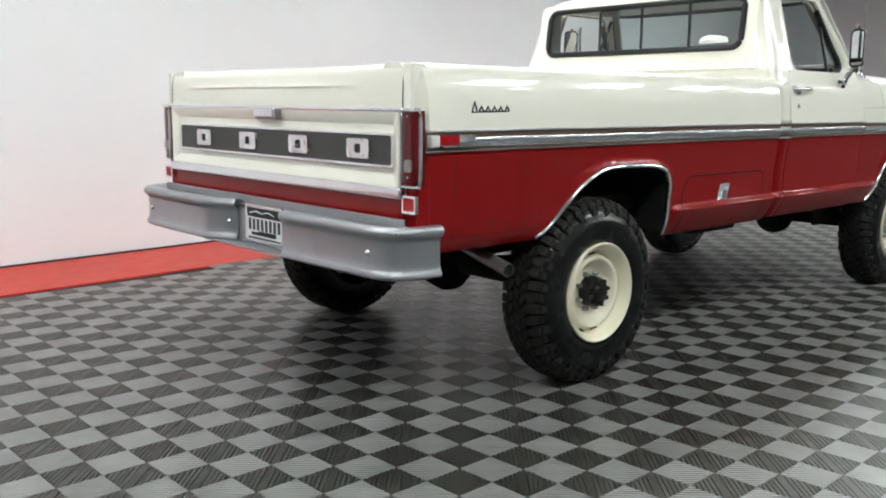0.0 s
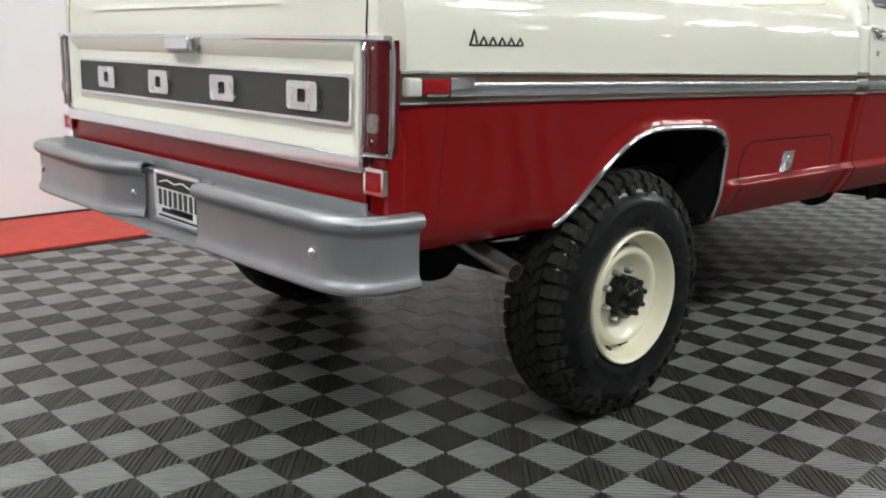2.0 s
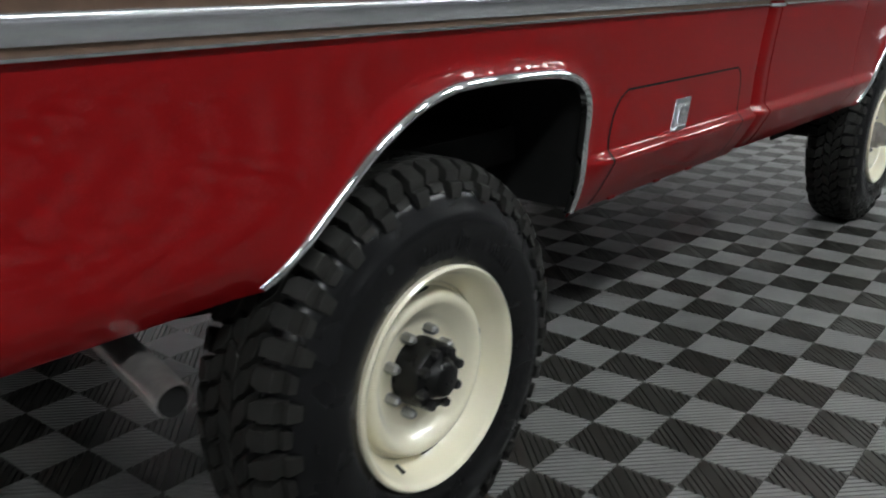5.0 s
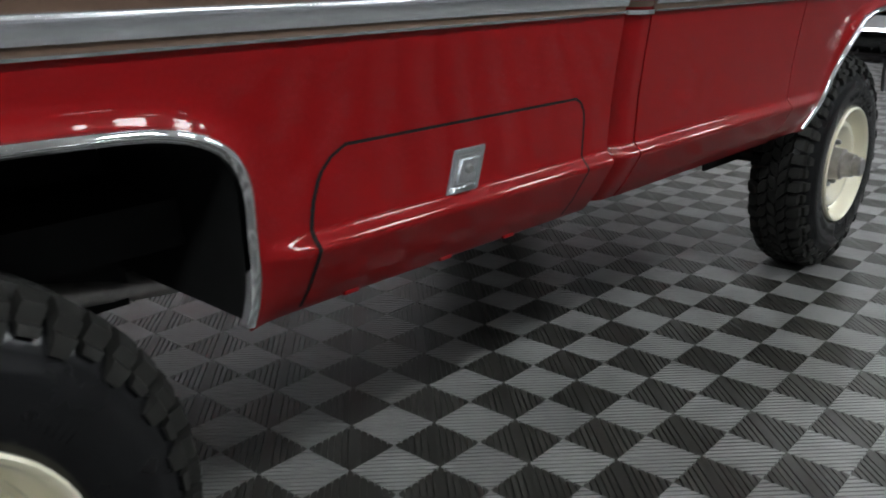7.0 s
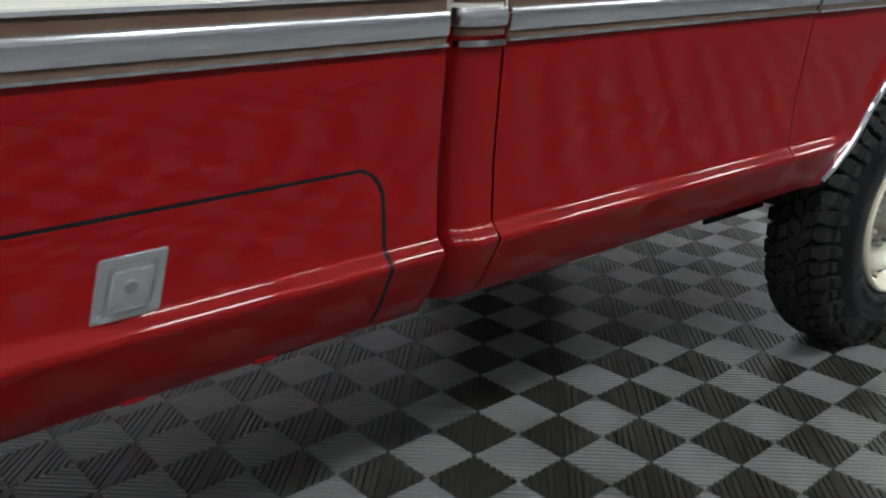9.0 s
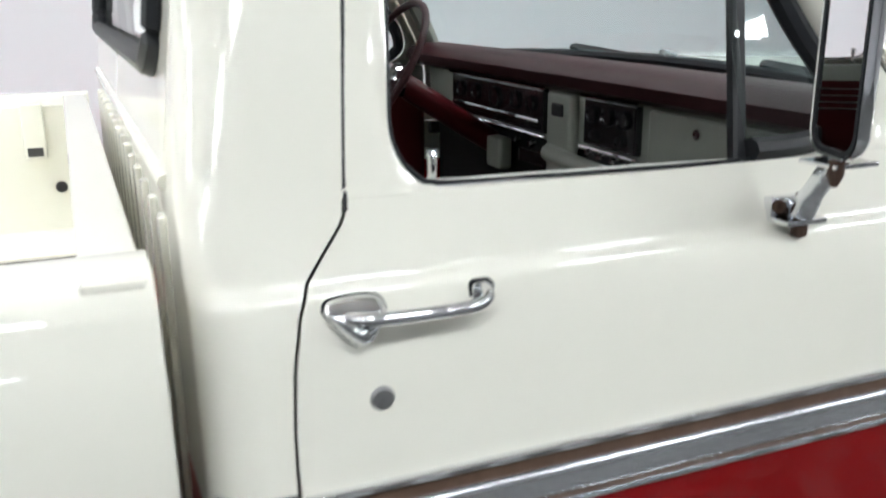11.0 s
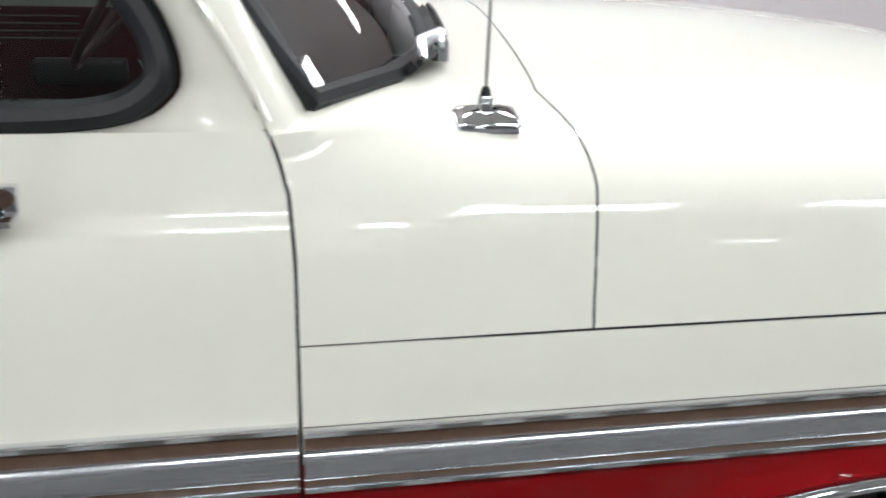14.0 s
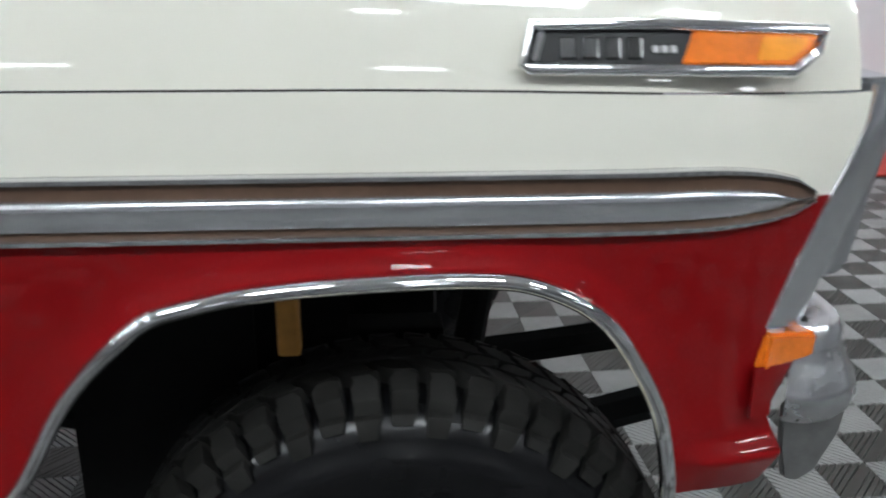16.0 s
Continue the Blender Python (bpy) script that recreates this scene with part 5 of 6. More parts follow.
# front wings
path_f = arch_path(ARCH_F)
low_f = arch_low(path_f, 0.615, 0.668)
for s in (-1, 1):
    nose_in = lambda x, z: 0.055 * max(0.0, (x - 3.55) / 0.32) ** 2
    front_edge = lerp_table([(0.60, 3.79), (0.73, 3.825), (0.83, 3.782), (0.91, 3.782), (1.00, 3.806), (1.07, 3.832), (1.17, 3.878), (1.21, 3.886)])
    wing = part("front_wing", skin(s, SEAM_LOW + GAP, front_edge, [z for z in LEVELS if z < 1.09], low_f, path_f, 120, nose_in), RED, truck, "glossy red lower front wing", smooth=True, solid=0.003)
    part("wing_upper", skin(s, SEAM_LOW + GAP, front_edge, [1.082, 1.095, 1.13, 1.16, 1.18, 1.195, 1.206, 1.2128], None, None, 50, nose_in, droop), CREAM, wing, "cream upper front wing", smooth=True, solid=0.003)
    lip("arch_trim", path_f, s, wing)
    tip = lambda x: (1.0, 0.42) if x < 3.65 else (math.sqrt(max(0.0, 1 - ((x - 3.65) / 0.163) ** 2)), 0.42)
    moulding(s, SEAM_LOW + 0.003, 3.811, wing, tip, lambda x: 1.004 - 0.055 * max(0.0, (x - 3.55) / 0.32) ** 2, 1.127)
    rows = [[(x, s * 0.57, z + 0.012), (x, s * (side_y(x, z, path_f) - 0.004), z + 0.012)] for x, z in path_f[0:46]]
    part("wheel_well_liner", grid(rows), UNDER, truck, "black wheel well liner", smooth=True, solid=0.002)
    part("wing_apron", box(2.84, 3.25, s * 0.50, s * 0.512, 0.50, 1.02), UNDER, truck, "black inner wing apron")
    # added black sheet hides the bright floor, in place of deep shade
    part("mud_guard", box(2.80, 3.10, s * 0.60, s * 0.61, 0.42, 1.0), UNDER, truck, "black sheet added to darken the arch behind the tyre")
    part("rear_apron", box(2.66, 2.68, s * 0.50, s * 0.88, 0.60, 0.72), UNDER, truck)
    part("bump_stop", box(3.163, 3.194, s * 0.820, s * 0.850, 0.834, 0.985, 0.006), YELLOW, truck, "ochre rubber bump stop")
    # badge with amber marker on the bonnet side
    lean = Matrix.Translation((0, s * 0.006, -0.006)) @ Matrix.Translation((0, s * 0.976, 1.26)) @ Matrix.Rotation(radians(s * 22), 4, "X") @ Matrix.Translation((0, -s * 0.976, -1.26))

    def leaning(bm):
        bm.transform(lean)
        return bm

    badge = part("bonnet_badge", leaning(plate_outline([(3.452, 1.243), (3.462, 1.281), (3.785, 1.277), (3.775, 1.255), (3.745, 1.235), (3.460, 1.237)], 0.018, "y", s * 0.974, 0.003)), BLACK, truck, "black bonnet side badge with amber marker and chrome frame")
    fr_o = [(3.452, 1.234), (3.460, 1.287), (3.60, 1.288), (3.793, 1.281), (3.783, 1.256), (3.752, 1.229), (3.60, 1.231), (3.458, 1.233)]
    fr_i = [(3.455, 1.245), (3.465, 1.280), (3.60, 1.281), (3.782, 1.275), (3.772, 1.258), (3.745, 1.237), (3.60, 1.239), (3.460, 1.241)]
    part("badge_frame", leaning(tube([((a[0] + b[0]) / 2, s * 0.986, (a[1] + b[1]) / 2) for a, b in zip(fr_o, fr_i)], 0.0068, 10, True)), CHROME, badge, "chrome badge frame", smooth=True)
    part("amber_marker", leaning(plate_outline([(3.625, 1.240), (3.640, 1.279), (3.780, 1.274), (3.770, 1.257), (3.745, 1.238)], 0.024, "y", s * 0.975, 0.003)), AMBER, badge, "amber marker lens")
    part("marker_window", leaning(plate_outline([(3.705, 1.243), (3.715, 1.273), (3.772, 1.271), (3.764, 1.257), (3.744, 1.243)], 0.026, "y", s * 0.9755, 0.002)), AMBERLIT, badge, "lighter amber half of the lens")
    part("end_cap", leaning(plate_outline([(3.462, 1.245), (3.471, 1.277), (3.478, 1.277), (3.469, 1.245)], 0.022, "y", s * 0.976, 0.002)), CHROME, badge)
    for k in range(4):
        part("plain_bar", leaning(box(3.494 + 0.024 * k, 3.511 + 0.024 * k, s * 0.980, s * 0.986, 1.247, 1.271, 0.002)), GAUGE, badge)
    for k in range(3):
        part("plain_bar", leaning(box(3.594 + 0.010 * k, 3.601 + 0.010 * k, s * 0.980, s * 0.985, 1.254, 1.262, 0.001)), STEEL, badge)
    # front corner: bright surround, amber marker, bumper end
    rows = []
    for z in (1.208, 1.17, 1.12, 1.07, 1.0, 0.94, 0.908):
        ex = front_edge(z)
        ey = side_y(ex, z) - nose_in(ex, z) + 0.004
        rows.append([(ex - 0.004, s * (ey - 0.006), z), (ex, s * ey, z), (ex + 0.010, s * (ey - 0.002), z), (ex + 0.035, s * (ey - 0.016), z - 0.004), (ex + 0.058, s * (ey - 0.036), z - 0.012), (ex + 0.052, s * (ey - 0.055), z - 0.012)])
    part("grille_surround", grid(rows), BRIGHT, truck, "slanting bright grille surround edge", smooth=True, solid=0.003)
    bm = bmesh.new()
    corner = [(3.785, 0.966, 0.902), (3.866, 0.934, 0.888), (3.864, 0.934, 0.854), (3.779, 0.966, 0.848)]
    a_ = [bm.verts.new((x, s * y, z)) for x, y, z in corner]
    b_ = [bm.verts.new((x - 0.02, s * (y - 0.04), z)) for x, y, z in corner]
    bm.faces.new(a_)
    bm.faces.new(b_[::-1])
    for i in range(4):
        bm.faces.new((a_[i], a_[(i + 1) % 4], b_[(i + 1) % 4], b_[i]))
    bmesh.ops.bevel(bm, geom=list(bm.edges), offset=0.005, segments=2, affect="EDGES")
    part("corner_marker", bm, AMBER, truck, "amber front corner marker", smooth=True)
    rows = [[(3.770 + 0.0 * k, s * 0.966, z), (3.800, s * 0.958, z), (3.836 - 0.02 * (0.855 - z) / 0.05, s * 0.936, z), (3.838 - 0.03 * (0.855 - z) / 0.05, s * 0.90, z)] for k, z in enumerate((0.856, 0.835, 0.81, 0.785))]
    part("corner_filler", grid(rows), RED, truck, "red filler below the corner marker", smooth=True, solid=0.003)
    part("valance_end", plate_outline([(3.862, 0.752), (3.958, 0.752), (3.952, 0.70), (3.925, 0.64), (3.900, 0.622), (3.878, 0.63), (3.866, 0.68)], 0.012, "y", s * 0.872, 0.004), STEEL, truck, "grey bumper bracket end", smooth=True)

FB = [(-0.030, 0.872), (-0.010, 0.884), (0.004, 0.884), (0.012, 0.872), (0.014, 0.855), (0.022, 0.832), (0.036, 0.806), (0.040, 0.788), (0.036, 0.770), (0.024, 0.755), (0.008, 0.746), (-0.012, 0.742)]
fpl = plan_curve([(3.848, 0.900), (3.872, 0.908), (3.900, 0.898), (3.918, 0.868), (3.926, 0.80), (3.935, 0.45), (3.945, 0.0), (3.935, -0.45), (3.926, -0.80), (3.918, -0.868), (3.900, -0.898), (3.872, -0.908), (3.848, -0.900)])
part("front_bumper", sweep_plan(FB, fpl), SOFTCHROME, truck, "chrome front bumper", smooth=True, solid=0.004)
grille = part("grille", plate_outline([(3.80, 0.945), (3.895, 0.945), (3.915, 0.96), (3.955, 1.19), (3.945, 1.208), (3.80, 1.208)], 1.78, "y", 0.0, 0.006), BRIGHT, truck, "bright horizontal bar grille")
for k in range(6):
    part("grille_slot", box(3.858, 3.866, -0.55, 0.55, 0.945 + 0.043 * k, 0.968 + 0.043 * k, 0.002), BLACK, grille)
for s in (-1, 1):
    part("headlight", lathe([(0.0, 0.03), (0.06, 0.024), (0.088, 0.008), (0.092, 0.0)], 28, "x", (3.86, s * 0.72, 1.07)), LENSWHITE, grille, "round headlight", smooth=True)

# windscreen
rows, seal_line = [], []
for k in range(7):
    f = k / 6
    z0, z1 = 1.437, 1.852
    z = z0 + (z1 - z0) * f
    row = []
    for y in np.linspace(-1, 1, 17):
        half = (0.880 - 0.135 * f)
        yy = y * half
        bow = screen_base(y * 0.872) - 2.573
        row.append((2.573 - 0.275 * f + bow * (1 - 0.3 * f) - 0.020 * max(0.0, (abs(y) - 0.82) / 0.18), yy, z + (0.006 + 0.022 * (1 - f)) * (1 - y * y)))
    rows.append(row)
ring = rows[0] + [r[-1] for r in rows[1:-1]] + rows[-1][::-1] + [r[0] for r in rows[1:-1]][::-1]
ws = part("windscreen", grid(rows), TINT, truck, "lightly tinted windscreen", smooth=True)
ws.visible_shadow = False
part("windscreen_seal", tube(ring, 0.0150, 8, True), SEAL, truck, "wide black windscreen seal", smooth=True)
for y in (-1, 0.10):
    far = -0.766 if y < 0 else -0.02
    line = [(screen_base(far + 0.43 * q) + 0.030 - 0.014 * q, far + 0.43 * q, 1.459 + 0.026 * q) for q in (0.0, 0.2, 0.4, 0.6, 0.8, 1.0)]
    w = part("wiper", tube(line, 0.005, 6), BLACK, truck, "black windscreen wiper")
    part("wiper_pivot", lathe([(0, 0.030), (0.007, 0.029), (0.010, 0.022), (0.011, 0.0)], 14, "z", (line[1][0] - 0.002, line[1][1] - 0.02, 1.452)), CHROME, w, "chrome wiper pivot", smooth=True)
    part("wiper_arm", tube([(line[1][0] - 0.002, line[1][1] - 0.012, 1.484), (line[0][0] + 0.008, (line[0][1] + line[1][1]) / 2, 1.478), (line[0][0] + 0.006, line[0][1] + 0.010, 1.462)], [0.009, 0.008, 0.005], 8), BRIGHT, w, "silver wiper arm", smooth=True)
    part("wiper_blade", tube([(a - 0.010, b, c_ - 0.006) for a, b, c_ in line], 0.009, 4), BLACK, w)
rows = [[(x, y, z + 0.0262 + 0.35 * (y + 0.868)) for x, y in round_rect(2.758 - hx, 2.758 + hx, -0.868 - hy, -0.868 + hy, 0.006, 3)] for hx, hy, z in ((0.036, 0.019, 1.382), (0.036, 0.019, 1.390), (0.033, 0.016, 1.394), (0.020, 0.010, 1.3985), (0.002, 0.002, 1.399))]
ant = part("aerial_base", grid(rows, close_u=True), CHROME, truck, "chrome rectangular aerial base", smooth=True)
part("aerial_boss", lathe([(0.0, 0.019), (0.007, 0.019), (0.0085, 0.016), (0.0085, 0.004), (0.011, 0.0)], 16, "z", (2.756, -0.868, 1.421)), CHROME, ant, "chrome aerial boss", smooth=True)
part("aerial_collar", lathe([(0.0, 0.011), (0.003, 0.011), (0.0055, 0.006), (0.006, 0.0)], 12, "z", (2.756, -0.868, 1.439)), BLACK, ant, "black aerial collar", smooth=True)
part("aerial_rod", tube([(2.756, -0.868, 1.448), (2.761, -0.868, 2.20)], 0.0017, 6), STEEL, ant, "thin aerial rod")


# door mirrors
def mirror(s):
    b = part("mirror_bracket", box(2.234, 2.296, s * 0.952, s * 0.968, 1.350, 1.378, 0.003), CHROME, truck, "chrome door mirror on a rusty bracket" if s < 0 else "chrome door mirror", smooth=True)
    part("bracket_lip", box(2.234, 2.296, s * 0.955, s * 0.998, 1.348, 1.354, 0.001), CHROME, b)
    for px in (2.244, 2.286):
        part("bracket_bolt", lathe([(0, s * 0.008), (0.008, s * 0.006), (0.009, 0)], 10, "y", (px, s * 0.968, 1.367)), RUST, b)
    part("pivot_bolt", lathe([(0, 0.030), (0.008, 0.029), (0.008, -0.010), (0.010, -0.012), (0.010, -0.024), (0, -0.030)], 10, "z", (2.266, s * 0.984, 1.356)), RUST, b, "rusty pivot bolt")
    up = 0.0 if s < 0 else 0.10
    arm = smooth_path([(2.267, s * 0.984, 1.358), (2.268, s * 0.992, 1.378), (2.268, s * 1.012, 1.410 + up * 0.5), (2.268, s * 1.030, 1.440 + up), (2.268, s * 1.036, 1.60 + up), (2.268, s * 1.036, 1.695 + up)], 4)
    part("arm", tube(arm, [0.016] * 5 + [0.014] * 5 + [0.0115] * 11, 10), BRIGHT, b, "chrome mirror arm", smooth=True)
    for zz in (1.437 + up, 1.674 + up):
        part("clamp", box(2.210, 2.274, s * 1.028, s * 1.082, zz - 0.0025, zz + 0.0025, 0.001), CHROME, b)
        part("clamp_bolt", lathe([(0, 0.020), (0.009, 0.019), (0.009, -0.012), (0.0, -0.018)], 8, "z", (2.268, s * 1.034, zz)), RUST, b, "rusty clamp bolt")
        part("head_bolt", lathe([(0, 0.008), (0.009, 0.007), (0.009, -0.010), (0.004, -0.022), (0.0, -0.024)], 8, "z", (2.218, s * 1.075, zz)), RUST, b, "rusty bolt")
    yc, turn = 0.0, (-18 if s < 0 else 32)
    m = Matrix.Translation((2.230 if s < 0 else 2.218, s * 1.077, 0)) @ Matrix.Rotation(radians(turn), 4, "Z") @ Matrix.Translation((-2.218, 0, 0))
    prof = [(2.200, 0.0), (2.198, 0.003), (2.202, 0.0045), (2.209, 0.003), (2.217, -0.004), (2.222, -0.014), (2.223, -0.024)]
    bm = grid([[(x, a, z) for a, z in round_rect(yc - 0.048 - o, yc + 0.048 + o, 1.450 + up - o, 1.660 + up + o, 0.026 + o, 6)] for x, o in prof], close_u=True)
    bm.faces.new([v for v in bm.verts if v.co.x > 2.2226])
    bm.transform(m)
    part("mirror_head", bm, CHROME, b, "tall chrome mirror head", smooth=True)
    rim = ring_plate(round_rect(yc - 0.047, yc + 0.047, 1.451 + up, 1.659 + up, 0.025, 6), round_rect(yc - 0.042, yc + 0.042, 1.457 + up, 1.653 + up, 0.021, 6), 0.006, "x", 2.201)
    rim.transform(m)
    part("mirror_rim", rim, SEAL, b, "black mirror rim", smooth=True)
    pane = plate_outline(round_rect(yc - 0.043, yc + 0.043, 1.456 + up, 1.654 + up, 0.021, 6), 0.003, "x", 2.2015)
    pane.transform(m)
    part("mirror_glass", pane, MIRRORG, b, "mirror glass")


mirror(-1)
mirror(1)

# cab interior
seat = part("bench_seat", box(1.80, 2.30, -0.74, 0.74, 0.92, 1.08, 0.05, 4), SEATVINYL, truck, "dark maroon vinyl bench seat", smooth=True)
m4 = Matrix.Translation((1.762, 0, 1.00)) @ Euler((0, radians(-14), 0)).to_matrix().to_4x4()
part("backrest", box(-0.08, 0.05, -0.74, 0.74, -0.02, 0.515, 0.062, 6, m4), SEATVINYL, seat, "maroon seat back", smooth=True)
for y0, y1 in ((-0.64, -0.06), (0.06, 0.64)):
    for q in range(10):
        yy = y0 + q * (y1 - y0) / 9
        top = 0.40 - 0.10 * abs(q - 4.5) ** 2 / 20
        part("pleat", tube([m4 @ Vector((0.044, yy, 0.02)), m4 @ Vector((0.047, yy, top * 0.6)), m4 @ Vector((0.046, yy, top))], 0.017, 8), SEATVINYL, seat, smooth=True)
    arc = [m4 @ Vector((0.054, y0 - 0.03 + (y1 - y0 + 0.06) * k / 12, 0.425 - 0.14 * ((k - 6) / 6) ** 4)) for k in range(13)]
    part("piping", tube(arc, 0.006, 6), SEATVINYL, seat, smooth=True)
# dashboard
rows = []
for x, z in [(2.66, 1.440), (2.60, 1.468), (2.54, 1.478), (2.49, 1.478), (2.455, 1.470), (2.438, 1.452), (2.446, 1.430), (2.475, 1.418), (2.52, 1.414)]:
    rows.append([(min(x + 0.06 * (1 - (y / 0.86) ** 2) * max(0.0, x - 2.5) / 0.16, screen_base(y) - 0.045), y, z) for y in np.linspace(-0.84, 0.84, 15)])
dash = part("dashboard_pad", grid(rows), DASHPAD, truck, "dark maroon padded dashboard top", smooth=True, solid=0.006)
part("dash_face", box(2.515, 2.525, -0.84, 0.84, 1.280, 1.420, 0.002), SAGE, dash, "grey-green painted dash face")
part("instrument_panel", box(2.498, 2.516, 0.08, 0.63, 1.295, 1.405, 0.008), GAUGE, dash, "dark instrument cluster")
part("radio", box(2.498, 2.516, -0.30, -0.10, 1.300, 1.405, 0.006), GAUGE, dash, "dark radio and heater controls")
part("lower_radio_panel", box(2.500, 2.516, -0.31, -0.12, 1.20, 1.285, 0.006), BLACK, dash)
for y, zz in ((-0.14, 1.288), (-0.19, 1.286), (-0.24, 1.284), (-0.29, 1.282), (0.12, 1.268), (0.20, 1.266), (0.58, 1.262)):
    part("control_knob", lathe([(0, -0.020), (0.006, -0.019), (0.008, -0.010), (0.005, 0.0)], 12, "x", (2.500, y, zz)), CHROME, dash, "small chrome control knob", smooth=True)
part("column_bracket", box(2.47, 2.51, 0.26, 0.34, 1.180, 1.262, 0.012, 3), SAGE, dash, "pale grey-green column bracket", smooth=True)
part("ash_tray", box(2.494, 2.512, 0.06, 0.20, 1.215, 1.250, 0.006), GAUGE, dash, "dark ash tray front")
part("glove_box", box(2.506, 2.516, -0.74, -0.33, 1.285, 1.400, 0.006), SAGE, dash, "grey-green glove box lid")
part("glove_lock", lathe([(0, -0.006), (0.010, -0.005), (0.010, 0.0)], 14, "x", (2.505, -0.485, 1.372)), CHROME, dash)
for y0, y1, zz in ((0.07, 0.64, 1.408), (0.07, 0.64, 1.290), (-0.31, -0.09, 1.408), (-0.31, -0.09, 1.294), (0.10, 0.60, 1.325)):
    part("bright_rib", tube([(2.497, y0, zz), (2.497, y1, zz)], 0.004, 6), CHROME, dash)
for y, zz, r in ((0.56, 1.365, 0.7), (0.46, 1.365, 0.7), (0.34, 1.36, 0.9), (0.22, 1.365, 0.7), (0.14, 1.365, 0.6), (-0.14, 1.37, 0.6), (-0.20, 1.37, 0.6), (-0.26, 1.37, 0.6), (-0.15, 1.325, 0.4), (-0.25, 1.325, 0.4)):
    part("dial", lathe([(0.0, -0.004), (0.026 * r, -0.004), (0.030 * r, -0.008), (0.033 * r, 0.0)], 20, "x", (2.497, y, zz)), GAUGE, dash, "dark round dial", smooth=True)
part("centre_spine", box(2.488, 2.516, -0.06, 0.05, 1.16, 1.405, 0.014, 3), SAGE, dash, "grey-green centre piece of the dash", smooth=True)
part("spine_slot", box(2.484, 2.490, -0.03, 0.02, 1.350, 1.380, 0.004), BLACK, dash)
part("lower_lip", tube([(2.49, -0.80, 1.235), (2.482, -0.40, 1.245), (2.478, -0.10, 1.255), (2.486, 0.03, 1.262)], 0.021, 10), SAGE, dash, "grey-green lower dash lip", smooth=True)
part("under_dash", box(2.53, 2.64, -0.82, 0.82, 0.80, 1.29, 0.02), UNDER, dash)
part("firewall", box(2.60, 2.64, -0.80, 0.80, 0.70, 1.36), UNDER, truck)
# steering wheel
c = Vector((2.195, 0.40, 1.437))
e1, e2 = Vector((0, 1, 0)), Vector((0.537, 0, 0.844)).normalized()
swp = [c + 0.195 * (math.cos(2 * math.pi * k / 40) * e1 + math.sin(2 * math.pi * k / 40) * e2) for k in range(40)]
sw = part("steering_wheel", tube(swp, 0.0098, 10, True), DASHPAD, truck, "thin maroon steering wheel", smooth=True)
for a in (10, 170, 270):
    part("spoke", tube([c + Vector((0.045, 0, -0.028)), c + 0.19 * (math.cos(radians(a)) * e1 + math.sin(radians(a)) * e2)], 0.008, 8), DASHPAD, sw)
part("column", tube([c + Vector((0.05, 0, -0.03)), c + Vector((0.38, 0, -0.24))], 0.032, 14), MAROON, sw, "maroon steering column", smooth=True)
part("horn_ring", lathe([(0.0, -0.03), (0.03, -0.026), (0.045, -0.01), (0.046, 0.01)], 20, "x", (c.x + 0.045, c.y, c.z - 0.028)), CHROME, sw, smooth=True)
part("heater_box", box(2.42, 2.52, -0.25, 0.10, 0.95, 1.16, 0.02), SAGE, truck, "grey-green heater box")


# ---- floor tiles: ribbed squares, ribs along one diagonal on grey, along the other on charcoal ----
def square_geometry(flip):
    """One ribbed square from the origin, as vertices and quads."""
    v, f = [], []
    S, n, e = TILE - 0.002, 13, 0.001
    pitch = 2 * S / n
    def clip(c0, c1):
        pts = []
        # the part of the square between the lines x + y = c0 and x + y = c1
        for c, rev in ((c0, False), (c1, True)):
            a = (max(0.0, c - S), min(S, c))
            b = (min(S, c), max(0.0, c - S))
            pts += [b, a] if rev else [a, b]
        if c0 < S < c1:
            pts = [pts[0], pts[1], (S, 0.0), pts[2], pts[3], (0.0, S)]
        return pts
    for k in range(n):
        c0, c1 = k * pitch + 0.0012, (k + 1) * pitch - 0.0042
        q = clip(max(c0, 0.0005), min(c1, 2 * S - 0.0005))
        if flip:
            q = [(S - a, b) for a, b in q][::-1]
        i0 = len(v)
        m = len(q)
        v += [(a + e, b + e, 0.0) for a, b in q] + [(a + e, b + e, -0.007) for a, b in q]
        f.append(tuple(range(i0, i0 + m)))
        for j in range(m):
            if m == 6 and j in (1, 2, 4, 5) or m == 4 and j in (1, 3):
                continue
            f.append((i0 + j, i0 + m + j, i0 + m + (j + 1) % m, i0 + (j + 1) % m))
    i0 = len(v)
    v += [(0, 0, -0.007), (TILE, 0, -0.007), (TILE, TILE, -0.007), (0, TILE, -0.007)]
    f.append((i0, i0 + 1, i0 + 2, i0 + 3))
    return v, f


SQ = {0: square_geometry(False), 1: square_geometry(True)}


def is_dark(i, j):
    return (i + j) % 2 == 1


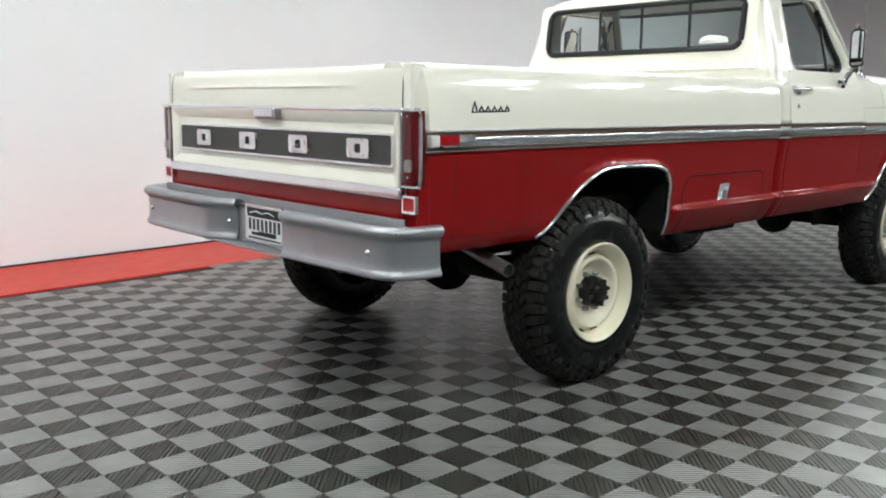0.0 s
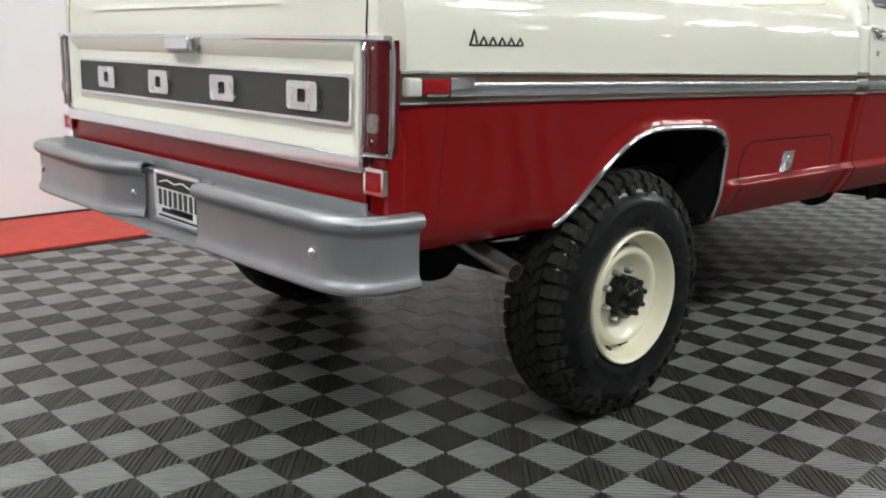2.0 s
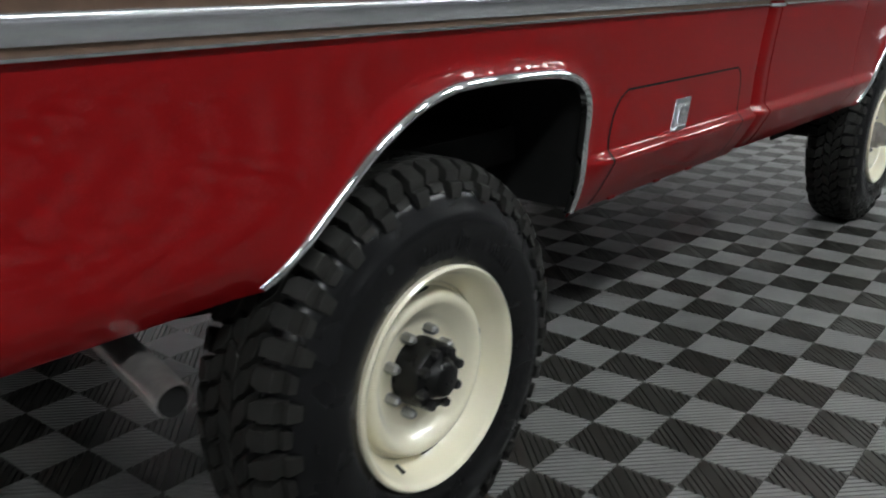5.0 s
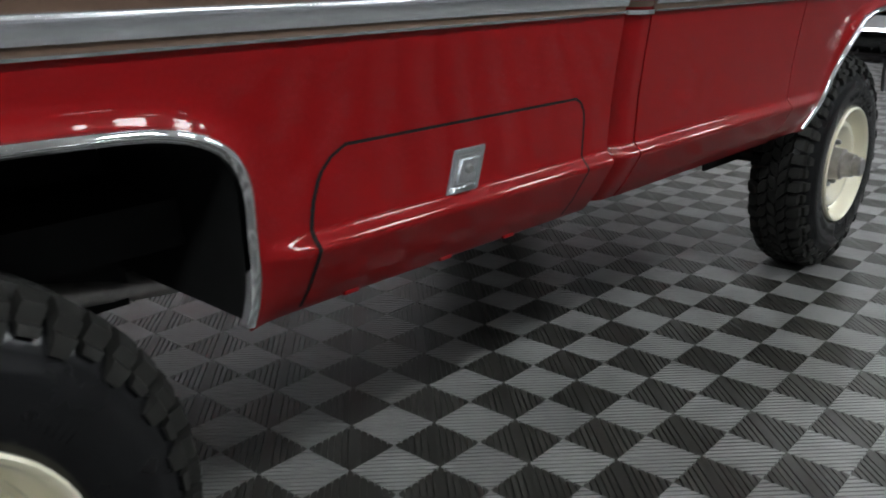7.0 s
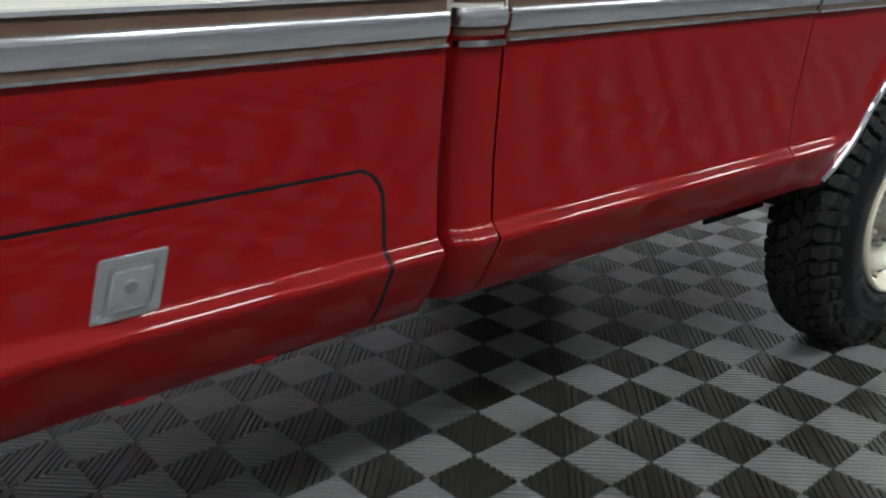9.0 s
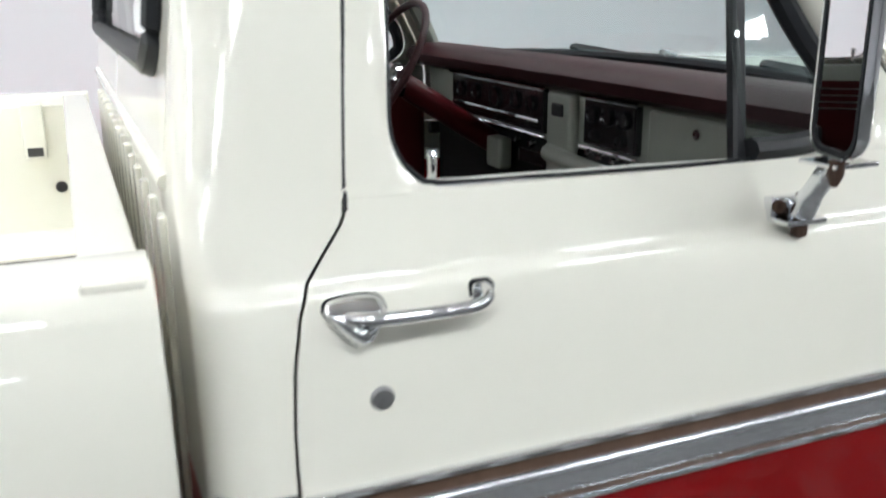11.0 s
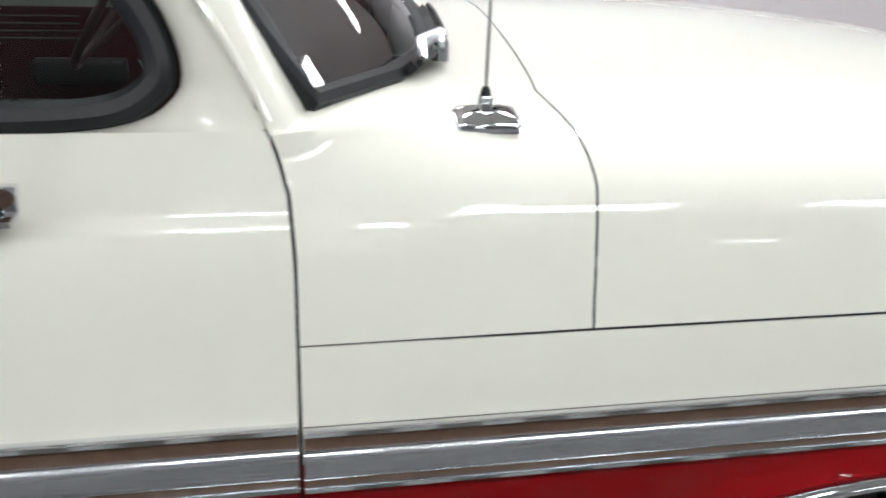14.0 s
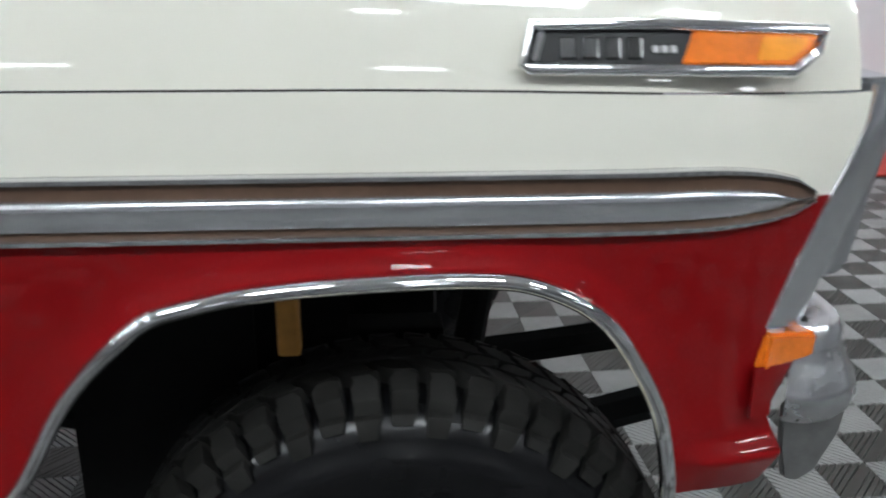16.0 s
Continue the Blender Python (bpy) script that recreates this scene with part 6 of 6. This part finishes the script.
def tile_mesh(kind):
    me = bpy.data.meshes.new("tile")
    me.from_pydata(SQ[kind][0], [], SQ[kind][1])
    me.materials.append(TILE_D if kind else TILE_L)
    return me


near_mesh = {0: tile_mesh(0), 1: tile_mesh(1)}
near = {(i, j) for i in range(-4, 16) for j in range(-8, 7)}
for (i, j) in sorted(near):
    x, y = grid_point(i, j)
    o = new("tile", near_mesh[1 if is_dark(i, j) else 0])
    o.matrix_basis = Matrix.Translation((x, y, 0)) @ Matrix.Rotation(TURN, 4, "Z")
    o.parent = floor


def joined_tiles(kind, cells, ribs):
    base_v, base_f = np.array(SQ[kind][0]), SQ[kind][1]
    if not ribs:
        e = 0.0012
        base_v = np.array([(e, e, 0), (TILE - e, e, 0), (TILE - e, TILE - e, 0), (e, TILE - e, 0)])
        base_f = [(0, 1, 2, 3)]
    verts, faces = [], []
    ct, st = math.cos(TURN), math.sin(TURN)
    for n, (i, j) in enumerate(cells):
        x, y = grid_point(i, j)
        vv = np.column_stack([x + base_v[:, 0] * ct - base_v[:, 1] * st, y + base_v[:, 0] * st + base_v[:, 1] * ct, base_v[:, 2]])
        verts.append(vv)
        off = n * len(base_v)
        faces += [tuple(q + off for q in fc) for fc in base_f]
    me = bpy.data.meshes.new("tiles")
    me.from_pydata(np.concatenate(verts).tolist(), [], faces)
    me.materials.append(TILE_D if kind else TILE_L)
    o = new("tile_field", me)
    o.parent = floor
    return tagged(o, "charcoal ribbed floor tiles" if kind else "grey ribbed floor tiles", kind="stuff")


ribbed, plain = {0: [], 1: []}, {0: [], 1: []}
for i in range(-78, 100):
    for j in range(-112, 30):
        if (i, j) in near:
            continue
        x, y = grid_point(i + 0.5, j + 0.5)
        if not (ROOM_X0 + 0.2 < x < ROOM_X1 - 0.2 and ROOM_Y0 + 0.2 < y) or y > border_line(x) - 0.06:
            continue
        k = 1 if is_dark(i, j) else 0
        (ribbed if -3.2 < x < 5.2 and -2.6 < y < 2.7 else plain)[k].append((i, j))
for k in (0, 1):
    joined_tiles(k, ribbed[k], True)
    joined_tiles(k, plain[k], False)
